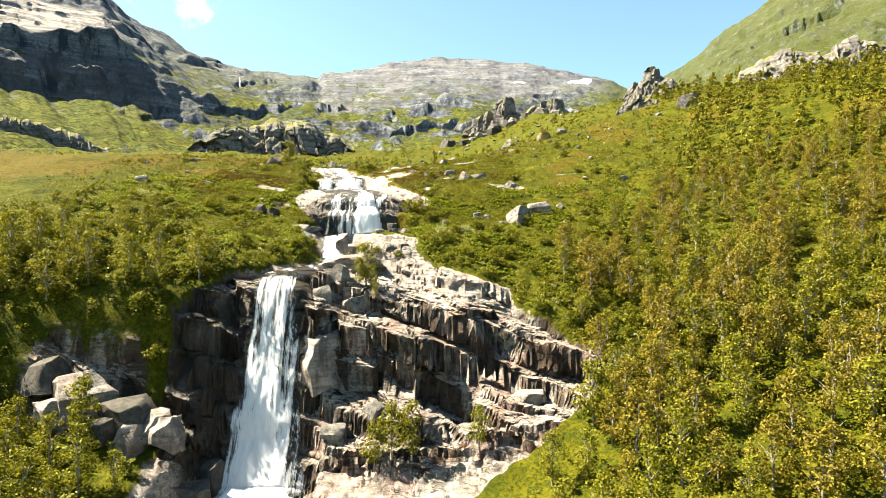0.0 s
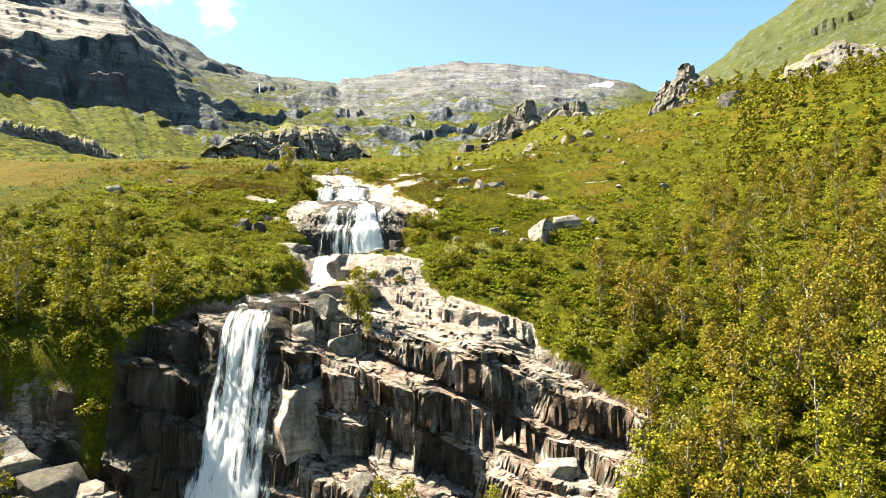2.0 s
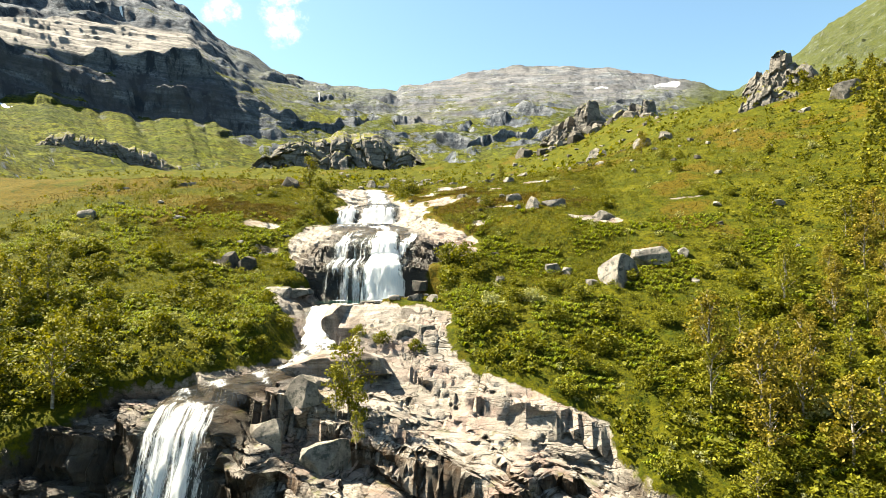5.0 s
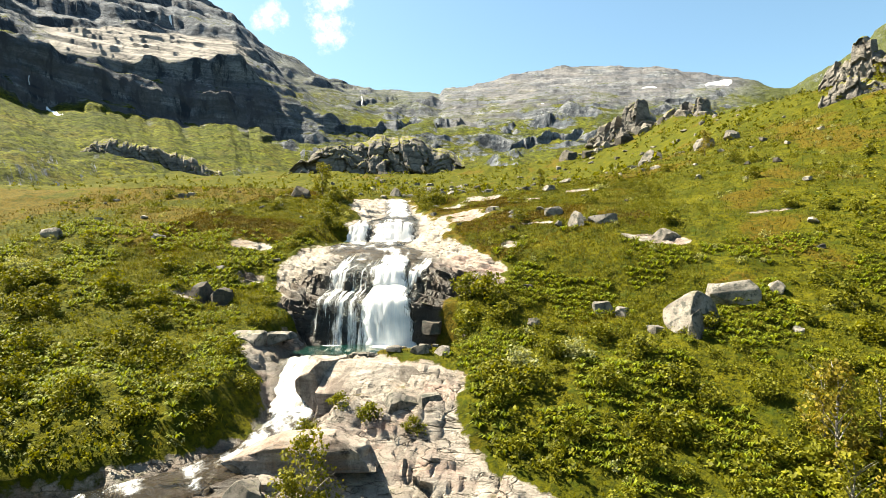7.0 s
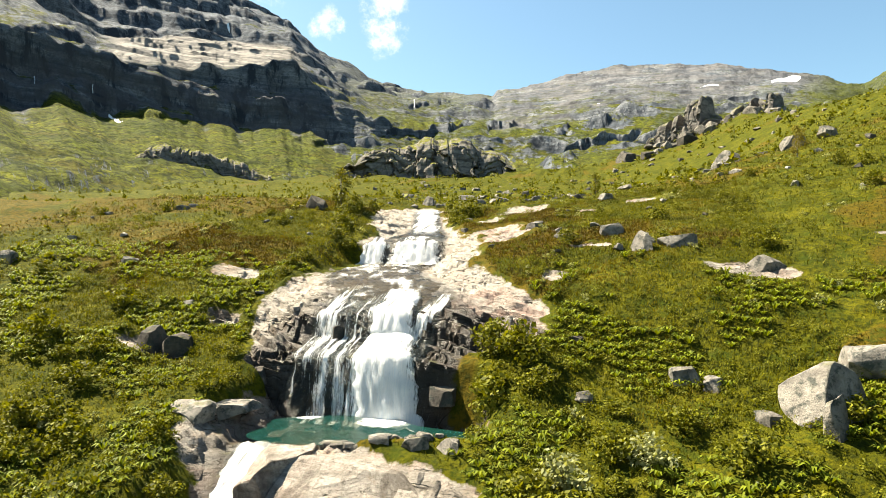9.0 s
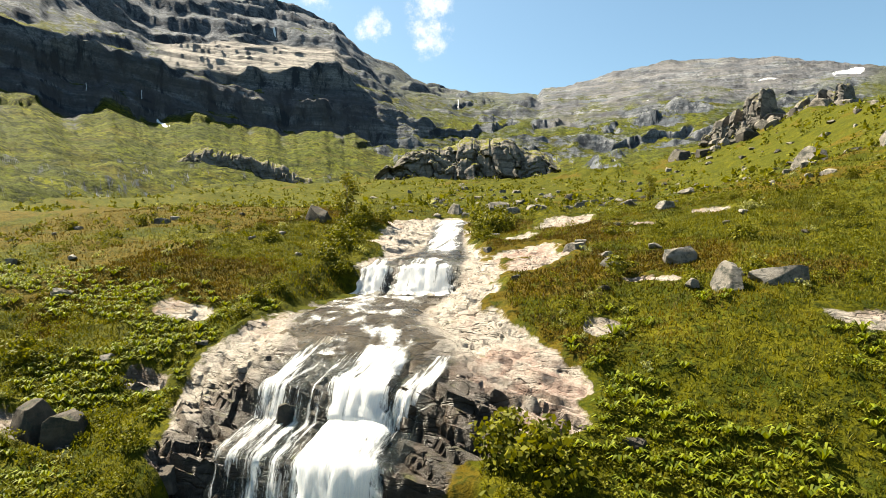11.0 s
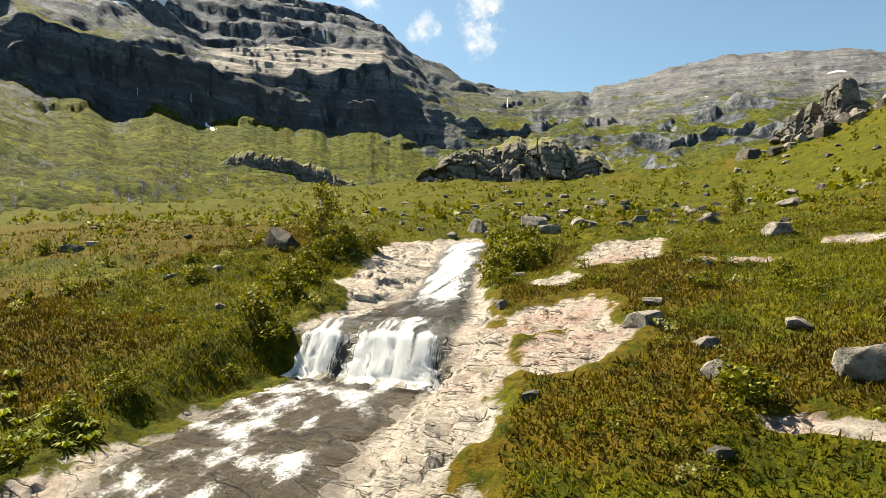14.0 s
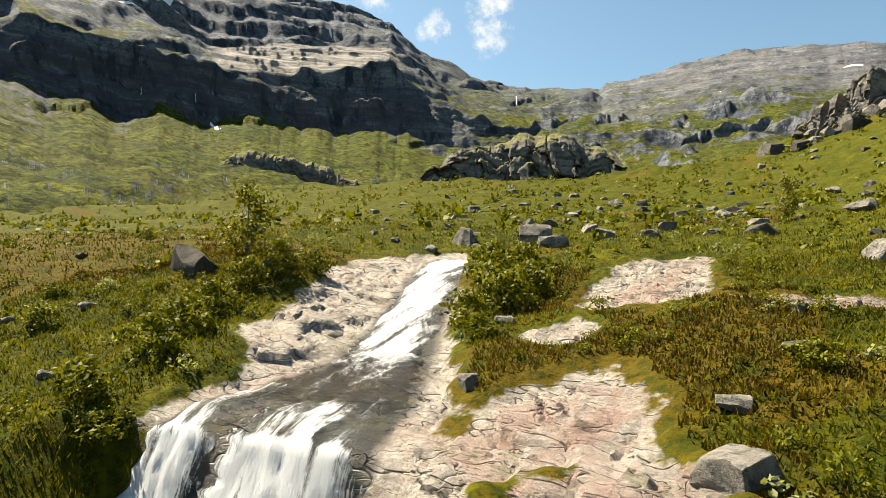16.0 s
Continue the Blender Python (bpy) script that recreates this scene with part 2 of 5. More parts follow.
def mountain_material():
    m = Nodes("mountain_side")
    steep = m.normal_z()
    big = m.noise(0.012, 6, 0.62)
    band = m.noise(0.02, 7, 0.66, stretch=(0.35, 0.35, 3.2), warp=0.4)
    fine = m.noise(0.11, 6, 0.68)
    # rock greys with the blue of haze and skylight mixed into them
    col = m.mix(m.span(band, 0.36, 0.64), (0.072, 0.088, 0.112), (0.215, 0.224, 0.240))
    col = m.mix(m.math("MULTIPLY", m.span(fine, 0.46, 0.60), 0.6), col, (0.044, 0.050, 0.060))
    streak = m.noise(0.06, 7, 0.72, stretch=(0.7, 0.7, 1.2), warp=0.3)
    col = m.mix(m.math("MULTIPLY", m.span(streak, 0.5, 0.64), 0.35), col, (0.0342, 0.0357, 0.0395))
    grit = m.noise(0.45, 5, 0.7)
    bedline = m.noise(0.055, 6, 0.7, stretch=(0.12, 0.12, 4.5), warp=0.3)
    col = m.mix(m.math("MULTIPLY", m.span(bedline, 0.47, 0.58), 0.40), col, (0.026, 0.029, 0.034))
    col = m.mix(m.math("MULTIPLY", m.span(grit, 0.48, 0.62), 0.5), col, (0.038, 0.0395, 0.0426))
    # darker upright streaks where the rock is steep
    steep_streak = m.noise(0.05, 6, 0.72, stretch=(1.0, 1.0, 0.22), warp=0.2)
    col = m.mix(m.math("MULTIPLY", m.span(steep_streak, 0.50, 0.58), m.span(steep, 0.85, 0.6)), col, (0.030, 0.036, 0.046))
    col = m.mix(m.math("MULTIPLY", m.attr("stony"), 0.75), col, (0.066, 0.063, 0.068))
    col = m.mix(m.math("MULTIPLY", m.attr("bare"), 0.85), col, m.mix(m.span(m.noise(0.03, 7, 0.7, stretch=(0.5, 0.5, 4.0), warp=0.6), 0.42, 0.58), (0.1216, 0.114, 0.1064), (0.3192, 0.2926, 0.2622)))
    green = m.mix(m.span(big, 0.4, 0.62), (0.072, 0.086, 0.006), (0.128, 0.128, 0.009))
    green = m.mix(m.math("MULTIPLY", m.span(fine, 0.45, 0.62), 0.75), green, (0.038, 0.0471, 0.0106))
    green = m.mix(m.math("MULTIPLY", m.span(m.noise(0.35, 4, 0.6), 0.48, 0.58), 0.6), green, (0.026, 0.032, 0.008))
    green = m.mix(m.math("MULTIPLY", m.span(m.noise(0.045, 6, 0.68), 0.50, 0.62), 0.6), green, (0.062, 0.048, 0.010))
    green = m.mix(m.math("MULTIPLY", m.span(m.noise(0.6, 5, 0.7), 0.50, 0.60), 0.6), green, (0.022, 0.028, 0.006))
    green = m.mix(m.math("MULTIPLY", m.span(m.noise(0.028, 6, 0.7), 0.46, 0.60), 0.65), green, (0.036, 0.046, 0.010))
    green = m.mix(m.math("MULTIPLY", m.span(m.noise(0.16, 6, 0.72, stretch=(1.0, 1.0, 1.6)), 0.50, 0.56), 0.85), green, (0.016, 0.021, 0.006))
    s = m.math("ADD", steep, m.math("MULTIPLY", m.math("SUBTRACT", fine, 0.5), 0.55))
    s = m.math("ADD", s, m.math("MULTIPLY", m.math("SUBTRACT", big, 0.5), 0.6))
    up = m.span(m.height(), 200, 420, 0.0, 0.22)
    f = m.span(m.math("SUBTRACT", s, up), 0.66, 0.78)
    f = m.math("MAXIMUM", f, m.math("MULTIPLY", m.attr("green"), m.span(m.math("ADD", steep, m.math("MULTIPLY", m.math("SUBTRACT", fine, 0.5), 0.5)), 0.62, 0.76)))
    f = m.math("MAXIMUM", f, m.span(m.math("ADD", m.attr("fan"), m.math("MULTIPLY", m.math("SUBTRACT", fine, 0.5), 0.7)), 0.42, 0.58))
    f = m.math("MULTIPLY", f, m.math("SUBTRACT", 1.0, m.math("MAXIMUM", m.attr("bare"), m.attr("stony"))))
    col = m.mix(f, col, green)
    brush = m.math("MULTIPLY", m.attr("scrub"), m.span(m.noise(0.07, 7, 0.72), 0.32, 0.46))
    col = m.mix(m.math("MULTIPLY", brush, 0.85), col, m.mix(m.span(m.noise(0.5, 5, 0.7), 0.4, 0.6), (0.018, 0.026, 0.005), (0.060, 0.066, 0.010)))
    snow = m.attr("snow")
    col = m.mix(m.span(m.math("ADD", snow, m.math("MULTIPLY", m.math("SUBTRACT", m.noise(0.05, 4), 0.5), 0.6)), 0.5, 0.55), col, (0.85, 0.87, 0.9))
    n = m.bump(m.math("ADD", m.math("ADD", streak, fine), m.math("MULTIPLY", grit, 0.4)), 1.0, 4.0)
    return m.done(m.principled(col, 0.9, n, spec=0.04))


def stone_material(name, pale, mid):
    """Weathered granite: mottled grey, dark lichen blotches, moss on the upper side."""
    m = Nodes(name)
    big = m.noise(0.9, 6, 0.68, warp=0.3)
    fine = m.noise(7.0, 6, 0.75)
    c = m.mix(m.span(big, 0.36, 0.62), mid, pale)
    c = m.mix(m.math("MULTIPLY", m.span(m.noise(2.2, 7, 0.74), 0.49, 0.60), 0.8), c, (0.0300, 0.038, 0.0334))
    c = m.mix(m.math("MULTIPLY", m.span(fine, 0.50, 0.72), 0.45), c, (0.0532, 0.0479, 0.0426))
    v = m.span(m.random(), 0, 1, 0.75, 1.15)
    c = m.mix(1.0, c, v, "MULTIPLY")
    moss = m.math("MULTIPLY", m.span(m.noise(1.3, 5, 0.6), 0.55, 0.68), m.span(m.normal_z(), 0.4, 0.9))
    c = m.mix(m.math("MULTIPLY", moss, 0.5), c, (0.0836, 0.0874, 0.0228))
    return m.done(m.principled(c, 0.85, m.bump(m.math("ADD", big, m.math("MULTIPLY", fine, 0.5)), 0.9, 0.16), spec=0.08))


def crag_material():
    m = Nodes("crag_rock_and_turf")
    band = m.noise(0.25, 6, 0.66, stretch=(0.6, 0.6, 2.0), warp=0.4)
    fine = m.noise(1.4, 6, 0.7)
    c = m.mix(m.span(band, 0.36, 0.62), (0.057, 0.0532, 0.0502), (0.19, 0.1748, 0.1558))
    c = m.mix(m.math("MULTIPLY", m.span(fine, 0.5, 0.7), 0.7), c, (0.0342, 0.0319, 0.0304))
    turf = m.span(m.math("ADD", m.normal_z(), m.math("MULTIPLY", m.math("SUBTRACT", m.noise(0.5, 5, 0.6), 0.5), 0.9)), 0.72, 0.84)
    c = m.mix(turf, c, m.mix(m.span(fine, 0.4, 0.65), (0.1292, 0.1254, 0.0167), (0.0418, 0.0494, 0.0091)))
    return m.done(m.principled(c, 0.88, m.bump(m.math("ADD", band, fine), 0.9, 0.6), spec=0.06))


def leaf_material(name, a, b, light=0.35, patchy=0.0):
    m = Nodes(name)
    c = m.mix(m.island(), tuple(0.55 * x for x in a), tuple(1.12 * x for x in b))
    c = m.mix(m.span(m.random(), 0, 1, 0.0, 0.45), c, tuple(0.6 * (x + y) for x, y in zip(a, b)))
    drift = m.noise(0.22, 5, 0.65)
    c = m.mix(m.span(drift, 0.48, 0.62, 0.0, patchy), c, tuple(0.42 * x for x in a))
    c = m.mix(m.span(m.noise(0.9, 4, 0.65), 0.50, 0.62, 0.0, 0.7 * patchy), c, tuple(0.5 * x for x in a))
    c = m.mix(m.span(m.noise(0.16, 5, 0.65, stretch=(1.0, 1.0, 0.2)), 0.52, 0.66, 0.0, 0.8 * patchy), c, (0.135, 0.090, 0.010))
    p = m.principled(c, 0.65, spec=0.12)
    tr = m.shade("ShaderNodeBsdfTranslucent", m.mix(1.0, c, (1.6, 1.5, 0.55), "MULTIPLY"))
    return m.done(m.blend(light, p, tr))


def bark_material():
    m = Nodes("birch_bark")
    b = m.noise(3.0, 5, 0.6, stretch=(1, 1, 4))
    c = m.mix(m.span(b, 0.4, 0.6), (0.076, 0.0608, 0.0494), (0.2584, 0.2356, 0.2052))
    return m.done(m.principled(c, 0.85, m.bump(b, 0.6, 0.02)))


def white_water_material(name, lo=0.43, hi=0.56):
    """Falling, foaming water: froth in long fine threads with clear gaps between."""
    m = Nodes(name)
    broad = m.noise(2.0, 5, 0.62, stretch=(1.0, 0.16, 0.16), warp=0.4)
    thread = m.noise(13.0, 6, 0.7, stretch=(1.0, 0.09, 0.07), warp=0.25)
    froth = m.noise(16.0, 6, 0.78, stretch=(1.0, 0.45, 0.35))
    v = m.math("ADD", m.math("MULTIPLY", broad, 0.40), m.math("MULTIPLY", thread, 0.38))
    v = m.math("ADD", v, m.math("MULTIPLY", froth, 0.22))
    v = m.math("ADD", v, m.math("MULTIPLY", m.math("SUBTRACT", m.attr("foam"), 0.5), 0.36))
    f = m.span(v, lo, hi)
    c = m.mix(m.span(thread, 0.35, 0.60), (0.80, 0.85, 0.90), (0.95, 0.96, 0.97))
    n = m.bump(m.math("ADD", thread, m.math("MULTIPLY", froth, 0.8)), 1.0, 0.07)
    white = m.blend(0.50, m.principled(c, 0.55, n, spec=0.3), m.shade("ShaderNodeBsdfTranslucent", c))
    clear = m.blend(0.10, m.shade("ShaderNodeBsdfTransparent", (0.90, 0.92, 0.92)), m.principled((0.076, 0.0988, 0.1064), 0.12, n))
    return m.done(m.blend(f, clear, white))


def pool_material(name, deep, clear, ripple=0.35):
    m = Nodes(name)
    r1 = m.noise(2.4, 4, 0.6, stretch=(1, 0.7, 1))
    r2 = m.noise(9.0, 5, 0.7, stretch=(1.0, 0.5, 1.0))
    h = m.math("ADD", m.math("MULTIPLY", r1, 0.7), m.math("MULTIPLY", r2, 0.3))
    n = m.bump(h, ripple, 0.10)
    foam = m.math("ADD", m.math("MULTIPLY", m.attr("foam"), 0.75), m.math("MULTIPLY", m.noise(4.2, 8, 0.74, stretch=(1.0, 0.5, 1.0), warp=0.5), 0.6))
    foam = m.math("ADD", foam, m.math("MULTIPLY", m.math("SUBTRACT", m.noise(15.0, 6, 0.75), 0.5), 0.5))
    f = m.span(foam, 0.58, 1.02)
    body = m.principled(m.mix(m.span(r1, 0.35, 0.65), deep, tuple(1.5 * v for v in deep)), 0.06, n, spec=0.5)
    see = m.blend(clear, body, m.shade("ShaderNodeBsdfTransparent", (0.88, 0.83, 0.74)))
    return m.done(m.blend(f, see, m.principled((0.90, 0.92, 0.93), 0.6, n)))


def far_water_material():
    m = Nodes("far_white_water")
    t = m.noise(0.5, 5, 0.7, stretch=(1.0, 1.0, 0.3))
    return m.done(m.principled(m.mix(m.span(t, 0.35, 0.6), (0.22, 0.26, 0.29), (0.62, 0.66, 0.69)), 0.6))


MAT_GROUND, MAT_MOUNTAIN = ground_material(), mountain_material()
MAT_STONE = stone_material("grey_granite", (0.235, 0.212, 0.185), (0.095, 0.085, 0.074))
MAT_CRAG = crag_material()
MAT_BEDROCK = bedrock_material()
MAT_STONE_DARK = stone_material("dark_mossy_granite", (0.085, 0.074, 0.063), (0.034, 0.030, 0.026))
MAT_BARK = bark_material()
MAT_BIRCH = leaf_material("birch_leaves", (0.058, 0.066, 0.005), (0.160, 0.148, 0.012), 0.24)
MAT_OLIVE = leaf_material("dry_birch_leaves", (0.080, 0.068, 0.008), (0.166, 0.132, 0.016), 0.24)
MAT_BUSH = leaf_material("shrub_leaves", (0.030, 0.040, 0.003), (0.135, 0.132, 0.008), 0.24)
MAT_WILLOW = leaf_material("grey_willow_leaves", (0.1404, 0.1532, 0.0702), (0.2298, 0.2362, 0.1149))
MAT_FERN = leaf_material("fern_fronds", (0.0498, 0.0766, 0.0032), (0.1277, 0.1468, 0.0076), 0.24)
MAT_TURF = leaf_material("grass_blades", (0.040, 0.049, 0.002), (0.132, 0.122, 0.006), 0.26, 0.7)
MAT_HEATH = leaf_material("heather_sprigs", (0.046, 0.032, 0.003), (0.096, 0.064, 0.006), 0.20, 0.7)
MAT_FALL = white_water_material("white_water")
MAT_FAR_WATER = far_water_material()
MAT_POOL = pool_material("pool_water", (0.006, 0.036, 0.030), 0.50)
MAT_STREAM = pool_material("shallow_water", (0.020, 0.019, 0.016), 0.62, 1.0)

# ---- noise in numbers ----
def rand2(ix, iy, seed):
    """A number from 0 to 1 for each whole-numbered place."""
    h = (ix.astype(np.int64) * 374761393 + iy.astype(np.int64) * 668265263 + seed * 974634777) & 0xFFFFFFFF
    h = ((h ^ (h >> 13)) * 1274126177) & 0xFFFFFFFF
    return ((h ^ (h >> 16)) & 0xFFFFFF) / float(0xFFFFFF)


def soft(x, y, seed=0):
    """Smooth noise from -1 to 1."""
    ix, iy = np.floor(x), np.floor(y)
    fx, fy = x - ix, y - iy
    ux, uy = fx * fx * fx * (fx * (fx * 6 - 15) + 10), fy * fy * fy * (fy * (fy * 6 - 15) + 10)

    def corner(a, b):
        t = rand2(ix + a, iy + b, seed) * 2 * np.pi
        return np.cos(t) * (fx - a) + np.sin(t) * (fy - b)

    low = corner(0, 0) + ux * (corner(1, 0) - corner(0, 0))
    high = corner(0, 1) + ux * (corner(1, 1) - corner(0, 1))
    return 1.4 * (low + uy * (high - low))


def fbm(x, y, octaves=4, seed=0, gain=0.5):
    total, amp = 0, 1.0
    for k in range(octaves):
        total = total + amp * soft(x * 2.03**k + 17.3 * k, y * 2.03**k - 9.1 * k, seed + k)
        amp *= gain
    return total


def blocks(x, y, seed=0):
    """Broken blocks: for each place a number of its own jittered cell, and how near the joint is (0 at the joint)."""
    ix, iy = np.floor(x), np.floor(y)
    best, second, value = np.full(np.shape(x), 9.0), np.full(np.shape(x), 9.0), np.zeros(np.shape(x))
    for a in (-1, 0, 1):
        for b in (-1, 0, 1):
            cx, cy = ix + a, iy + b
            px, py = cx + 0.15 + 0.7 * rand2(cx, cy, seed), cy + 0.15 + 0.7 * rand2(cx, cy, seed + 1)
            d = np.maximum(np.abs(px - x), np.abs(py - y))
            near = d < best
            second = np.where(near, best, np.minimum(second, d))
            value = np.where(near, rand2(cx, cy, seed + 2), value)
            best = np.where(near, d, best)
    return value, second - best


def ease(v, lo, hi):
    t = np.clip((v - lo) / (hi - lo), 0, 1)
    return t * t * (3 - 2 * t)


def glide(v, knots, values):
    """A smooth curve through values at the knots."""
    k, z = np.asarray(knots, float), np.asarray(values, float)
    m = np.gradient(z, k)
    s = np.diff(z) / np.diff(k)
    lim = 2.5 * np.minimum(np.abs(np.append(s, s[-1])), np.abs(np.insert(s, 0, s[0])))
    m = np.sign(m) * np.minimum(np.abs(m), lim)
    v = np.clip(v, k[0], k[-1])
    i = np.clip(np.searchsorted(k, v) - 1, 0, len(k) - 2)
    h = k[i + 1] - k[i]
    t = (v - k[i]) / h
    return ((2 * t**3 - 3 * t**2 + 1) * z[i] + (t**3 - 2 * t**2 + t) * h * m[i] + (3 * t**2 - 2 * t**3) * z[i + 1] + (t**3 - t**2) * h * m[i + 1])


# ---- the lie of the land ----
# long profiles of the slope, from below the falls to the head of the valley, at nine lines across it
SLOPES = {
    -300: ((-200, 60, 160, 270, 420, 700, 3000), (-70, 4, 28, 44, 70, 100, 200)),
    -150: ((-200, 0, 60, 110, 160, 220, 300, 420, 700, 3000), (-78, -28, 0, 15, 24, 31, 45, 68, 100, 150)),
    -70: ((-200, 0, 40, 60, 80, 100, 120, 135, 160, 200, 260, 330, 420, 700, 3000), (-80, -32, -17, -4, 5, 12, 18, 19.5, 22, 27, 37, 50, 66, 95, 150)),
    -42: ((-200, 0, 40, 50, 54, 58, 62, 68, 72, 80, 90, 100, 115, 125, 135, 160, 200, 260, 330, 420, 3000), (-80, -34, -21, -17, -15, -7.5, -4, -1.2, 0.3, 4, 7.6, 11, 15.4, 17.8, 18.8, 22, 27, 36, 50, 66, 150)),
    -25: ((-200, 0, 40, 50, 55, 58.5, 60.5, 63, 66, 70, 80, 90, 100, 115, 125, 135, 160, 200, 260, 330, 420, 3000), (-80, -36, -24, -20, -18, -15, -7.5, -4.8, -3.4, -1.4, 1.7, 5.2, 9.4, 13.0, 15.4, 17.3, 21, 26.5, 36, 50, 66, 150)),
    -2: ((-200, 0, 40, 52, 57, 60, 62.2, 63.0, 64.6, 65.3, 68, 72, 75, 78, 85, 90, 95, 100, 107, 115, 135, 155, 200, 260, 330, 420, 3000), (-80, -36, -25, -21.5, -18.2, -16, -14.4, -11.0, -9.6, -8.0, -6.3, -3.8, -2.2, -0.6, 2.0, 4.2, 7.0, 9.4, 11.8, 13.7, 17.8, 21, 26, 38, 54, 74, 150)),
    20: ((-200, 0, 40, 50, 60, 70, 80, 85, 92, 100, 109, 120, 148, 174, 220, 280, 340, 420, 3000), (-80, -34, -20, -16, -11.5, -6, -0.5, 2, 5, 9, 12.8, 17, 24.5, 29, 36, 50, 64, 80, 160)),
    45: ((-200, 0, 40, 60, 74, 85, 104, 123, 141, 174, 220, 280, 340, 420, 3000), (-76, -26, -10, -3, 2, 6.5, 14.5, 22.5, 29, 39, 48, 60, 74, 92, 170)),
    68: ((-200, 0, 40, 60, 74, 85, 104, 123, 141, 174, 220, 280, 340, 420, 3000), (-66, -14, 0, 6, 10.5, 14.5, 22.5, 30, 35.5, 43, 47, 57, 70, 88, 170)),
    95: ((-200, 0, 40, 60, 85, 104, 136, 174, 220, 280, 420, 3000), (-58, -5, 9, 14, 22.5, 29.5, 39, 43, 46, 56, 86, 170)),
    160: ((-200, 0, 100, 200, 280, 420, 3000), (-40, 10, 32, 42, 54, 84, 170)),
    400: ((-200, 0, 100, 200, 400, 3000), (-20, 20, 45, 60, 90, 190)),
}
LINES = sorted(SLOPES)

# the stream's line: how far along, its middle, its bed and half its width
RUN = (-200, 0, 30, 50, 57, 59.5, 64.2, 65.2, 68, 70.3, 74, 78.4, 80.6, 82.2, 83.2, 85, 87.6, 88.1, 88.7, 91.1, 91.6, 94, 96.5, 99, 103, 106, 110, 110.9, 111.8, 112.8, 115, 119, 122, 126, 130, 134, 137, 140)
MIDDLE = (-22, -17, -15, -16.4, -16.4, -16.6, -16.7, -16.6, -16.6, -14.3, -13.3, -13.3, -14.4, -14.4, -11.6, -10.8, -11, -12, -12.1, -12.3, -12.4, -12.8, -14.2, -16.0, -17.5, -18.4, -18.7, -18.7, -18.6, -18.4, -18.2, -18.8, -19.7, -21, -22.3, -23.6, -24.5, -25.5)
BED = (-84, -39.5, -30, -24.5, -22.8, -19, -5.4, -4.2, -3.6, -3.1, -2.7, -2.0, 0.0, 0.7, 0.6, 0.3, 0.5, 0.7, 4.1, 4.9, 6.3, 7.1, 8.1, 8.7, 9.0, 9.2, 9.5, 9.7, 11.7, 12.1, 12.4, 13.1, 13.8, 14.9, 15.9, 16.8, 17.2, 17.9)
HALF = (3, 3.4, 4, 4.2, 4, 3.0, 2.4, 2.3, 2.6, 1.8, 1.2, 1.4, 1.3, 1.5, 4.6, 5.2, 5.0, 4.6, 4.6, 4.6, 4.5, 4.5, 4.3, 4.0, 3.9, 4.0, 4.0, 4.0, 3.8, 3.6, 3.0, 2.0, 1.7, 1.6, 1.7, 1.8, 1.6, 1.0)


def run_at(y):
    return np.interp(y, RUN, MIDDLE), np.interp(y, RUN, BED), np.interp(y, RUN, HALF)


# bare rock beside the stream: (along, reach to the left of the water, reach to the right)
BARE = ((-200, 0.5, 0.5), (30, 1, 1), (47, 3, 8), (55, 4, 22), (58, 6, 27), (62, 6, 30), (66, 4, 25), (68, 2, 22), (71, 0.6, 19), (74, 0.4, 10.5), (77, 0.5, 8), (80, 1.5, 9), (82.5, 2.5, 2), (84, 1.5, 0.6), (87, 2, 0.6), (90, 3.5, 1.2), (92, 4.5, 5.2), (94, 5, 5.6), (96.5, 3, 5.2), (100, 0.2, 3.6), (103, -0.3, 4.3), (106, -0.4, 4.6), (109, -0.3, 4.4), (111, 0.2, 2.6), (113, 0.6, 1.7), (116, 2.0, 1.2), (119, 4.4, 0.8), (124, 5.0, 0.4), (130, 5.2, 0.2), (136, 4.2, 0.2), (139, 0.4, 0.0), (142, -3, -3), (190, -3, -3))
# flat outcrops in the turf: x, y, half length across and along
OUTCROPS = ((-10.2, 129, 2.6, 6.0), (-12.2, 120.4, 1.4, 1.0), (-10.4, 113.4, 2.2, 3.6), (-8.4, 109.2, 2.2, 2.6), (-3.6, 124, 2.6, 0.7), (1.5, 127, 2.4, 0.8), (9.5, 100.6, 2.6, 1.2), (20, 107, 2.4, 0.6), (-27, 98.2, 2.0, 1.0), (-24, 92.5, 1.6, 0.7), (-1, 104, 1.5, 0.6), (-3, 98.7, 0.8, 0.9), (-26, 87.8, 2.2, 0.7), (-31, 57, 7, 2.6))


def rockiness(x, y):
    mid, _, half = run_at(y)
    along = [b[0] for b in BARE]
    left, right = np.interp(y, along, [b[1] for b in BARE]), np.interp(y, along, [b[2] for b in BARE])
    wob = 1.0 * fbm(x * 0.35, y * 0.35, 3, 71)
    d = np.where(x < mid, (mid - half - x) - left, (x - mid - half) - right)
    v = 0.5 - (d + wob) * 0.35
    for ox, oy, a, b in OUTCROPS:
        r = np.sqrt(((x - ox) / a) ** 2 + ((y - oy) / b) ** 2)
        v = np.maximum(v, 0.5 - (r - 1 + 0.3 * wob) * 0.8)
    return np.clip(v, 0, 1)


